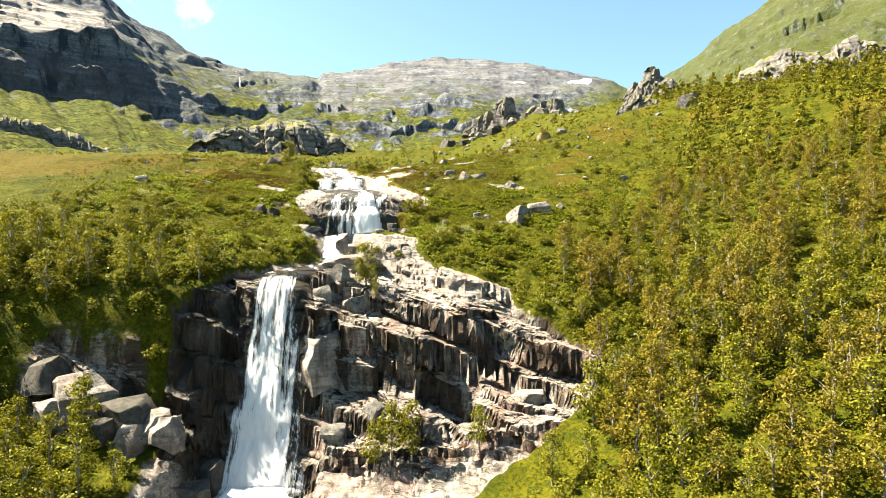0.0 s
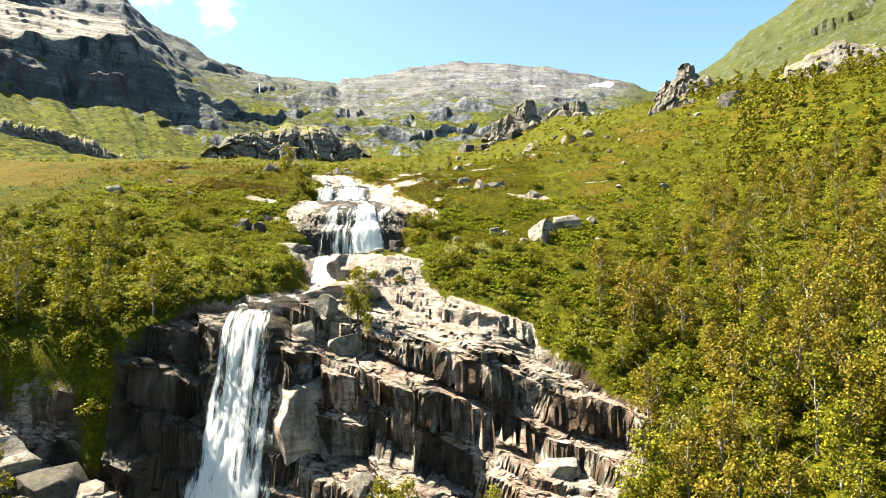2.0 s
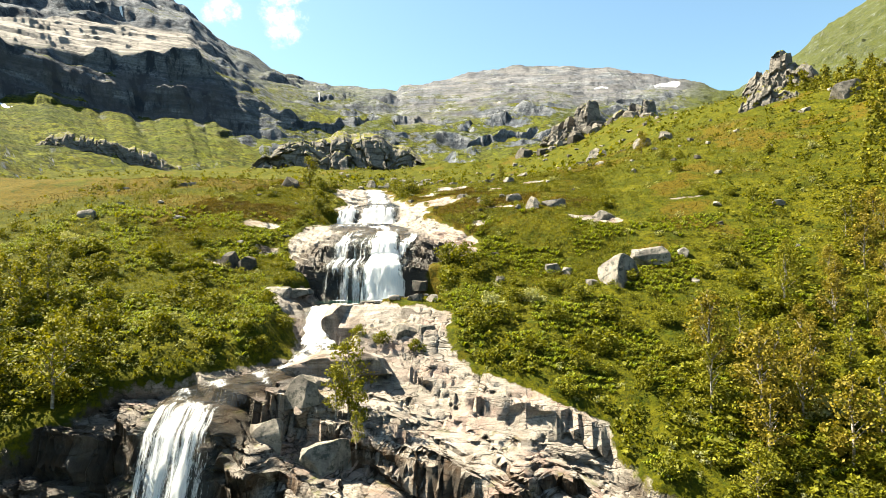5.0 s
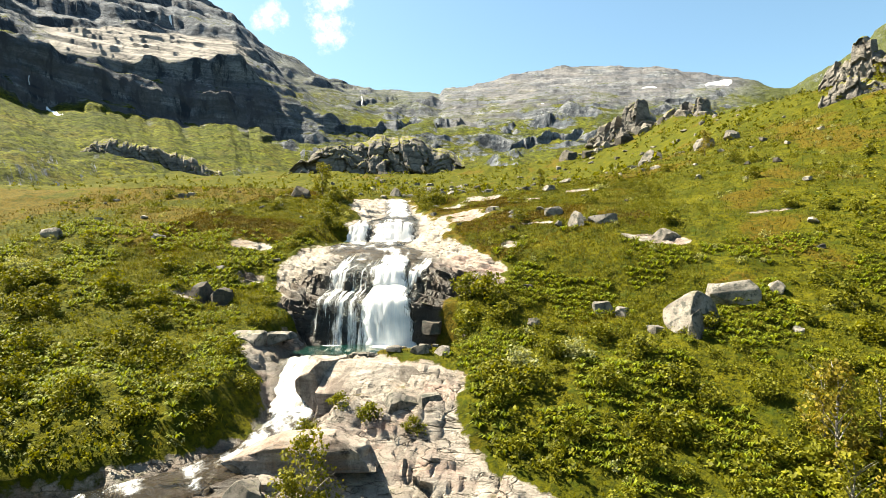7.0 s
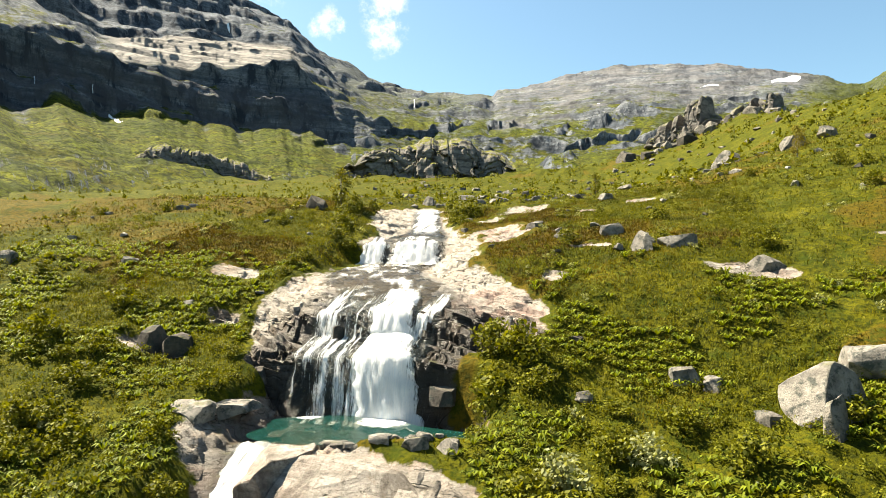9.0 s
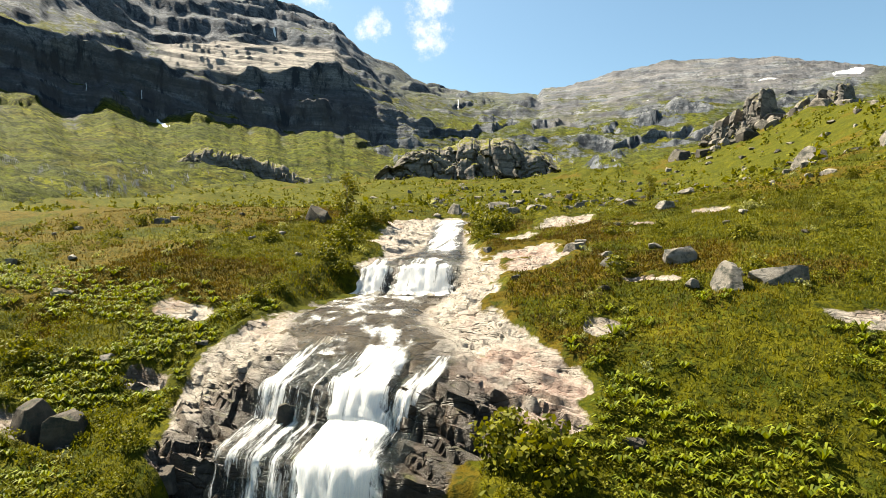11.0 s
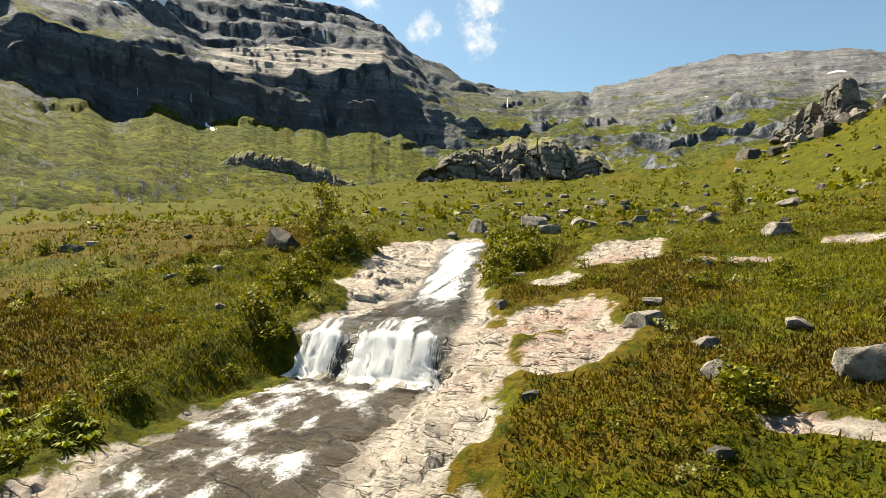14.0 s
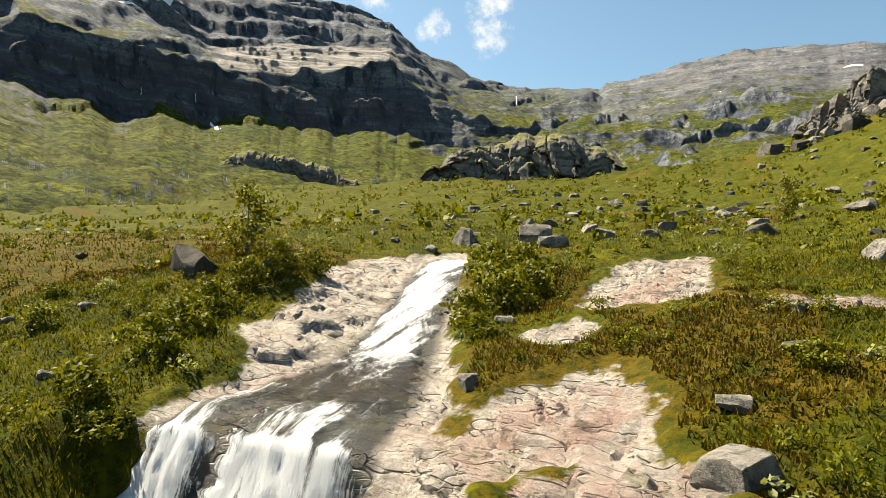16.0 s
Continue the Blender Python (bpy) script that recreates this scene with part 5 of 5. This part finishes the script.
# the great blocks of the lower cliff and the block that dams the pool: x, y, z, across, along, high, turn
for k, (x, y, z, sx, sy, sz, turn) in enumerate((
        (-12.2, 64.2, -11.8, 5.2, 5.6, 6.6, 38), (-8.2, 80.4, -0.75, 7.6, 4.6, 3.2, 4), (-12.3, 80.6, -0.3, 2.4, 4.0, 2.8, -10), (-10.2, 73.6, -2.5, 7.0, 3.6, 1.7, 12))):
    boulder(x, y, sx, sy, sz, turn, k, z=z - sz * 0.2, tip=4 * ((k * 5) % 3 - 1), name="rock_block",
            label="angular pale gneiss block set in the cliff", group="blocks of the cliff")
for k, (x, y, sx, sy, sz, turn) in enumerate((
        (-35.4, 57.0, 3.6, 3.0, 3.4, 10), (-31.8, 56.6, 4.2, 3.2, 4.0, 40), (-28.2, 56.4, 4.4, 3.4, 3.8, -20), (-25.2, 56.6, 3.6, 3.0, 3.6, 30), (-33.4, 55.2, 2.6, 2.2, 2.4, 60),
        (-29.6, 54.8, 2.8, 2.4, 2.4, 0), (-26.4, 54.6, 3.0, 2.2, 2.6, 70), (-23.8, 55.4, 2.6, 2.4, 2.8, 15), (-20.6, 57.4, 3.0, 2.6, 2.8, 0), (-21.4, 54.4, 3.2, 2.8, 2.4, 50),
        (-6.0, 59.6, 2.6, 2.0, 1.6, 20), (2.6, 60.0, 3.0, 2.0, 1.5, 40), (8.4, 60.6, 3.4, 2.2, 1.8, 10), (-9.4, 58.4, 2.6, 2.2, 1.8, 0),
        (-11.2, 69.2, 2.4, 2.0, 1.8, 20), (-9.4, 66.8, 2.6, 2.2, 1.8, 50), (-12.4, 67.2, 2.0, 2.0, 2.2, 0), (-6.6, 77.2, 1.8, 1.4, 1.0, 0), (-4.9, 77.8, 1.4, 1.2, 0.9, 30),
        (-17.6, 84.6, 2.6, 1.6, 0.9, 20), (-18.4, 83.0, 2.4, 1.8, 1.0, -10), (-5.2, 82.4, 1.2, 0.9, 0.6, 0), (-6.8, 82.0, 1.0, 0.8, 0.5, 40), (-8.4, 82.3, 0.9, 0.7, 0.5, 10), (-4.6, 84.6, 1.0, 0.8, 0.6, 60))):
    boulder(x, y, sx * 1.1, sy * 1.1, sz * 1.1, turn, k, tip=10 * ((k * 37) % 7 - 3) / 3, sink=0.36, dark=k in (0, 2, 5, 8, 9), name="rock_block" if k < 10 else "boulder", label="angular dark wet rock at the foot of the cliff" if k < 10 else "angular pale grey rock fallen beside the falls", group="rocks beside the falls")

for k, (x, y, sx, sy, sz, turn) in enumerate((
        (-18.6, 88.2, 1.6, 1.1, 0.9, 40), (-7.4, 88.4, 1.3, 1.0, 1.0, 15), (-13.2, 89.6, 1.2, 1.0, 1.2, 0), (-15.0, 91.2, 1.0, 0.9, 0.9, 30))):
    boulder(x, y, sx * 1.15, sy * 1.15, sz * 1.15, turn, k, sink=0.42, dark=True, label="dark wet rock ledge beside the waterfall", group="wet rocks of the fall")

# ---- places for things ----
pick = np.random.default_rng(5)
# small stones along the pool's lip and its far shore
for k in range(26):
    along = k / 25
    x = -11.4 + 6.6 * along + pick.uniform(-0.25, 0.25)
    y = 82.3 + 0.5 * along + 3.4 * max(0.0, along - 0.8) / 0.2 * 0.9 + pick.uniform(-0.25, 0.25)
    size = pick.uniform(0.28, 0.7)
    boulder(x, y, size * 1.4, size, size * 0.7, pick.uniform(0, 360), k, z=max(0.98, float(land(np.array([x]), np.array([y]))[0])), tip=pick.uniform(-10, 10), label="small pale stone on the lip of the pool", group="stones round the pool")


def scattered(count, x0, x1, y0, y1, keep, gap, seed):
    """Random places in a rectangle where keep(x, y) says so, no two nearer than gap."""
    r = np.random.default_rng(seed)
    x, y = r.uniform(x0, x1, count * 30), r.uniform(y0, y1, count * 30)
    ok = keep(x, y) > r.uniform(0, 1, len(x))
    out, cells = [], {}
    for px, py in zip(x[ok], y[ok]):
        c = (int(px // gap), int(py // gap))
        if any((px - qx) ** 2 + (py - qy) ** 2 < gap * gap for a in (-1, 0, 1) for b in (-1, 0, 1) for qx, qy in cells.get((c[0] + a, c[1] + b), ())):
            continue
        cells.setdefault(c, []).append((px, py))
        out.append((px, py))
        if len(out) >= count:
            break
    return np.array(out)


# ---- trees ----
BIRCHES = [tree("birch_tree", 300 + k, 5.2 + 0.35 * (k % 4), 1.55 + 0.12 * (k % 3), MAT_OLIVE if k in (1, 4) else MAT_BIRCH, clusters=32, per=44, size=0.20,
                label="slender olive-brown mountain birch with thin foliage" if k in (1, 4) else "green mountain birch with an uneven leafy crown", group="birches of the slope") for k in range(6)]


def off_rock(x, y, room=0.8):
    mid, _, half = run_at(y)
    return ((rockiness(x, y) < 0.25) & ((np.abs(x - mid) > half + room) | (y > 141))).astype(float)


def wood_right(x, y):
    edge = np.interp(y, (40, 50, 58, 66, 72, 80, 90, 105, 120, 140), (3, 7, 14.5, 12.5, 9.5, 15, 27, 36, 43, 52))
    return ease(x - edge, 0, 2.5) * off_rock(x, y) * (0.6 + 0.4 * (fbm(x / 8, y / 8, 2, 91) > -0.25))


def wood_left(x, y):
    edge = np.interp(y, (38, 50, 55, 60, 66, 72, 80), (-17, -21, -26, -22.5, -21.5, -27, -33))
    return ease(edge - x, 0, 1.5) * off_rock(x, y) * (0.25 + 0.75 * (y < 68)) * (0.5 + 0.5 * (fbm(x / 7, y / 7, 2, 95) > -0.1))


CROWNS = [crown(np.random.default_rng(330 + k), 4.6, 1.5, 0.1, 13, 17, 0.46) for k in range(4)]


def spread(name, shapes, places, sizes, material, label, category, seed, sink=0.1, fine=False):
    """Many copies of a few leafy shapes, joined into one."""
    r = np.random.default_rng(seed)
    z = land(places[:, 0], places[:, 1], fine) - sink
    out = []
    for k, (x, y) in enumerate(places):
        q = shapes[k % len(shapes)]
        a, s1, s2 = r.uniform(0, 6.28), r.uniform(*sizes), r.uniform(0.85, 1.2)
        c, s = math.cos(a) * s1, math.sin(a) * s1
        out.append(np.stack([q[..., 0] * c - q[..., 1] * s + x, q[..., 0] * s + q[..., 1] * c + y, q[..., 2] * s1 * s2 + z[k]], -1))
    ob = new(name, cards(name, np.concatenate(out), material))
    return tagged(ob, label, category, kind="stuff")


spots = [*[(x, y, 0) for x, y in scattered(235, 5, 62, 40, 96, wood_right, 2.05, 1)], *[(x, y, 1) for x, y in scattered(62, -52, -15, 38, 80, wood_left, 2.1, 2)]]
for k, (x, y, left) in enumerate(spots):
    dry = (not left) and pick.uniform() < 0.6 and x > 13
    base = BIRCHES[(1, 4)[k % 2] if dry else (0, 2, 3, 5)[k % 4]]
    z = float(land(np.array([x]), np.array([y]), False)[0])
    size = pick.uniform(0.62, 1.05) * (0.8 if y > 74 else 1.0)
    m = pose(x, y, z, 0, 0, pick.uniform(0, 360)) @ Matrix.Diagonal((size * pick.uniform(0.9, 1.15), size, size * pick.uniform(0.9, 1.12), 1))
    copy_thing(base, m)
# single trees: beside the dark boulder, on the cliff, at its foot
for x, y, size, b in ((-31.6, 125.3, 0.95, 0), (-8.3, 69.0, 0.78, 2), (-7.4, 68.2, 0.55, 0), (-8.9, 68.4, 0.5, 3), (-4.2, 55.6, 0.85, 5), (-2.4, 55.4, 0.8, 3), (3.4, 55.4, 0.62, 2), (15.0, 61.0, 0.9, 1), (-7.0, 66.2, 0.32, 3), (-5.6, 54.8, 0.75, 0), (20, 139, 0.7, 1), (-4, 155, 0.7, 0)):
    z = float(land(np.array([x]), np.array([y]), False)[0])
    copy_thing(BIRCHES[b], pose(x, y, z - 0.1, 0, 0, x * 40) @ Matrix.Diagonal((size, size, size, 1)))
for k, ob in enumerate(BIRCHES):
    x, y = 24 + 5 * k, 52 + 3 * (k % 3)
    ob.location = (x, y, float(land(np.array([x]), np.array([y]), False)[0]))

def wood_far(x, y):
    return wood_right(x, y) * np.maximum(ease(y, 88, 96), ease(x, 56, 62)) * (1 - ease(y, 150, 175))


far_wood = scattered(620, 10, 120, 45, 170, wood_far, 2.1, 11)
spread("far_wood", CROWNS, far_wood, (0.45, 0.85), MAT_BIRCH, "green birch wood on the upper slope", "wood", 12)
under = scattered(480, 3, 62, 40, 100, wood_right, 1.7, 13)
spread("undergrowth", [c[::2] * (0.7, 0.7, 0.36) for c in CROWNS], under, (0.6, 1.0), MAT_BUSH, "dense green undergrowth among the birches", "undergrowth", 14)
under = scattered(220, -56, -15, 38, 82, wood_left, 1.6, 15)
spread("undergrowth", [c[::2] * (0.7, 0.7, 0.36) for c in CROWNS], under, (0.6, 1.0), MAT_BUSH, "dense green undergrowth among the birches", "undergrowth", 16)

# ---- shrubs ----
SHRUBS = []
for k in range(6):
    r = np.random.default_rng(500 + k)
    me = cards("shrub", crown(r, 1.35, 1.15, 0.10, 18, 38, 0.17, 0.2), MAT_WILLOW if k == 5 else MAT_BUSH)
    SHRUBS.append(me)


def shrubby(x, y):
    left = ease(-20 - x, 0, 3) * (1 - ease(y, 82, 94)) * ease(x + 56, 0, 6)
    right = ease(x + 3.5, 0, 2) * (1 - ease(y, 80, 90)) * (1 - ease(x, 26, 36))
    slope = 0.16 * (1 - ease(y, 125, 150))
    bank_side = 0.6 * (1 - ease(np.abs(np.abs(x - run_at(y)[0]) - run_at(y)[2] - 2.5), 0.5, 2.5)) * (x < run_at(y)[0])
    return np.maximum.reduce([left, right, slope * (fbm(x / 6, y / 6, 2, 97) > 0.1), bank_side]) * off_rock(x, y, 0.6)


for k, (x, y) in enumerate(scattered(230, -56, 40, 58, 135, shrubby, 1.25, 3)):
    grey = (k * 7) % 11 == 0
    ob = new("shrub", SHRUBS[5] if grey else SHRUBS[k % 5])
    size = pick.uniform(0.55, 1.15) * (0.75 if y > 96 else 1.0)
    ob.location = (x, y, float(land(np.array([x]), np.array([y]))[0]) - 0.1)
    ob.rotation_euler = (0, 0, pick.uniform(0, 6.28))
    ob.scale = (size * pick.uniform(0.9, 1.3), size, size * pick.uniform(0.75, 1.1))
    tagged(ob, "low grey-green willow shrub on the slope" if grey else "low dark green leafy shrub on the slope", "shrub", "shrubs of the slope")

for k, (x, y, size) in enumerate(((-16.2, 121.6, 1.0), (-15.4, 123.4, 1.2), (-16.6, 125.2, 1.3), (-17.6, 127.4, 1.3), (-18.6, 129.6, 1.4), (-16.6, 129.8, 1.2), (-19.6, 132.0, 1.2), (-15.6, 127.2, 1.0),
                                  (-26.2, 114.6, 1.1), (-27.4, 117.2, 1.2), (-28.6, 120.0, 1.2), (-29.4, 123.0, 1.1), (-25.6, 111.6, 1.0), (-30.4, 126.4, 1.1), (-28.2, 127.0, 1.0), (-9.8, 76.8, 0.6), (-8.0, 76.2, 0.7), (-11.4, 75.6, 0.6), (-5.4, 75.6, 0.6), (-4.6, 87.6, 1.4), (-3.4, 89.6, 1.3), (-5.2, 90.4, 1.2))):
    ob = new("shrub", SHRUBS[k % 5])
    ob.location = (x, y, float(land(np.array([x]), np.array([y]))[0]) - 0.1)
    ob.rotation_euler, ob.scale = (0, 0, k * 1.3), (size, size, size)
    tagged(ob, "leafy green willow bush beside the stream", "shrub", "bushes along the stream")
LOW = [crown(np.random.default_rng(600 + k), 0.75, 0.75, 0.05, 7, 13, 0.19, 0.2) for k in range(5)]


def low_growth(x, y):
    patch = fbm(x / 7, y / 7, 3, 111)
    left = ease(-16 - x, 0, 3) * (1 - ease(y, 82, 95))
    right = ease(x + 5, 0, 2) * (1 - ease(y, 86, 97))
    v = np.maximum(np.maximum(left, right) * ease(patch, -0.35, 0.1), 0.22 * ease(patch, 0.15, 0.4) * (1 - ease(y, 150, 240)))
    return v * off_rock(x, y, 0.4)


places = scattered(1050, -60, 45, 56, 77, low_growth, 0.72, 17)
spread("low_shrubs", LOW, places, (0.6, 1.15), MAT_BUSH, "knee-high green bilberry and willow scrub", "scrub", 18, 0.12, True)
FINE = [crown(np.random.default_rng(620 + k), 0.55, 0.7, 0.05, 8, 26, 0.095, 0.2) for k in range(4)]
places = scattered(1150, -50, 30, 77, 140, lambda x, y: 2.5 * low_growth(x, y), 0.8, 41)
spread("low_shrubs", FINE, places, (0.5, 1.1), MAT_BUSH, "knee-high green bilberry and willow scrub", "scrub", 42, 0.1, True)
places = scattered(420, -60, 40, 60, 150, lambda x, y: low_growth(x + 31, y + 17) * off_rock(x, y, 0.4), 0.8, 19)
spread("grey_willow", LOW, places, (0.35, 0.75), MAT_WILLOW, "low pale grey-green willow patches", "scrub", 20, 0.1, True)
places = scattered(1500, -260, 120, 150, 400, lambda x, y: 0.3 + 0.7 * (fbm(x / 14, y / 14, 3, 113) > 0.05), 2.2, 21)
FAR = [crown(np.random.default_rng(640 + k), 0.75, 0.75, 0.05, 4, 5, 0.36, 0.2) for k in range(5)]
near_slope = scattered(1900, -60, 78, 92, 195, lambda x, y: (0.25 + 0.75 * (fbm(x / 8, y / 8, 3, 117) > 0.0)) * off_rock(x, y, 0.6) * ease(np.hypot(x + 8, y - 100), 28, 40), 1.3, 51)
spread("far_scrub", FAR, near_slope, (0.30, 0.95), MAT_BUSH, "low dark bilberry and juniper clumps in the heath", "scrub", 52, 0.15, True)
spread("far_scrub", FAR, places, (1.0, 2.4), MAT_BUSH, "scattered dark scrub on the far valley floor", "scrub", 22, 0.2)


hill_bushes = scattered(420, 12, 80, 88, 175, lambda x, y: ease(fbm(x / 9, y / 9, 3, 119), -0.1, 0.3) * ease(x - 0.45 * (y - 88), 14, 26), 1.8, 53)
spread("far_scrub", [c[::3] * (0.62, 0.62, 0.34) for c in CROWNS], hill_bushes, (0.6, 1.2), MAT_BUSH, "waist-high green bushes on the upper slope", "scrub", 54, 0.15)


def fronds(r, count):
    """A fern: arching fronds round one crown, each of two bent pieces."""
    out = []
    for k in range(count):
        a = 2 * np.pi * (k + r.uniform(0, 0.7)) / count
        d, s = np.array([np.cos(a), np.sin(a), 0]), np.array([-np.sin(a), np.cos(a), 0])
        w, l = 0.048 * r.uniform(0.8, 1.2), r.uniform(0.40, 0.68)
        p0, p1, p2 = d * 0.04, d * l * 0.55 + (0, 0, l * 0.55), d * l + (0, 0, l * 0.38)
        out.append([p0 - s * w * 0.4, p0 + s * w * 0.4, p1 + s * w, p1 - s * w])
        out.append([p1 - s * w, p1 + s * w, p2 + s * w * 0.15, p2 - s * w * 0.15])
    return np.array(out)


FERNS = [fronds(np.random.default_rng(700 + k), 13) for k in range(4)]


def ferny(x, y):
    patch = fbm(x / 6 + 5, y / 6, 3, 121)
    return ease(patch, 0.0, 0.25) * (1 - ease(y, 94, 102)) * off_rock(x, y, 0.5) * np.maximum(ease(x, -5, 0), ease(-x, 16, 20))


places = scattered(3600, -48, 26, 66, 116, ferny, 0.5, 23)
spread("ferns", FERNS, places, (0.7, 1.15), MAT_FERN, "bright green fern patches on the slope", "ferns", 24, 0.02, True)


def blades(count, x0, x1, y0, y1, keep, high, wide, seed):
    """Single blades and sprigs standing on the ground."""
    r = np.random.default_rng(seed)
    x, y = r.uniform(x0, x1, count), r.uniform(y0, y1, count)
    ok = keep(x, y) > r.uniform(0, 1, count)
    x, y = x[ok], y[ok]
    z = land(x, y) - 0.03
    n = len(x)
    a, h = r.uniform(0, 6.28, n), high * r.uniform(0.5, 1.3, n)
    w = wide * r.uniform(0.6, 1.4, n)
    lean_x, lean_y = r.normal(0, 0.35, n) * h, r.normal(0, 0.35, n) * h
    dx, dy = np.cos(a) * w, np.sin(a) * w
    foot = np.stack([x, y, z], -1)
    side = np.stack([dx, dy, 0 * dx], -1)
    tip = foot + np.stack([lean_x, lean_y, h], -1)
    return np.stack([foot - side, foot + side, tip + side * 0.35, tip - side * 0.35], 1)


heath_only = lambda x, y: heathy(x, y) * off_rock(x, y, 0.3)
grass_only = lambda x, y: (1 - 0.85 * heathy(x, y)) * off_rock(x, y, 0.2)
new_grass = np.concatenate([blades(150000, -38, 12, 86, 132, grass_only, 0.17, 0.028, 31), blades(90000, -58, 40, 62, 160, grass_only, 0.22, 0.034, 32)])
tagged(new("grass", cards("grass", new_grass, MAT_TURF)), "long green and straw-coloured mountain grass", "grass", kind="stuff")
new_heath = np.concatenate([blades(200000, -38, 12, 90, 132, heath_only, 0.16, 0.035, 33), blades(70000, -60, 45, 84, 170, heath_only, 0.19, 0.045, 34)])
tagged(new("heather", cards("heather", new_heath, MAT_HEATH)), "orange-brown heath and bilberry carpet", "heath", kind="stuff")

# ---- loose stones of the valley ----
for k, (x, y) in enumerate(scattered(210, -90, 60, 138, 300, lambda x, y: 0.25 + 0.75 * ((x > -45) & (x < 15) & (y < 215)), 2.4, 25)):
    size = pick.uniform(0.5, 1.0) ** 2 * 1.8 * (1.25 if y > 200 else 1.0)
    boulder(x, y, size * pick.uniform(0.9, 1.6), size, size * pick.uniform(0.5, 0.9), pick.uniform(0, 360), k, dark=k % 4 == 0, tip=pick.uniform(-14, 14), group="loose stones of the valley")
for k, (x, y) in enumerate(scattered(60, -55, 35, 86, 140, lambda x, y: 0.6 * off_rock(x, y, 1.0), 3.0, 27)):
    size = pick.uniform(0.4, 0.95)
    boulder(x, y, size * pick.uniform(0.9, 1.5), size, size * pick.uniform(0.5, 0.9), pick.uniform(0, 360), k, dark=k % 5 == 0, tip=pick.uniform(-14, 14), group="loose stones in the heath")
# rock piles of the crag on the ridge
for k, (x, y) in enumerate(scattered(46, -6, 66, 338, 392, lambda x, y: 0.7 + 0 * x, 3.5, 29)):
    size = pick.uniform(2.5, 6.5)
    boulder(x, y, size * pick.uniform(0.9, 1.4), size, size * pick.uniform(0.6, 1.1), pick.uniform(0, 360), k, dark=k % 2 == 0, tip=pick.uniform(-20, 20), group="rock pile of the ridge", label="angular grey block of the rock pile on the ridge")
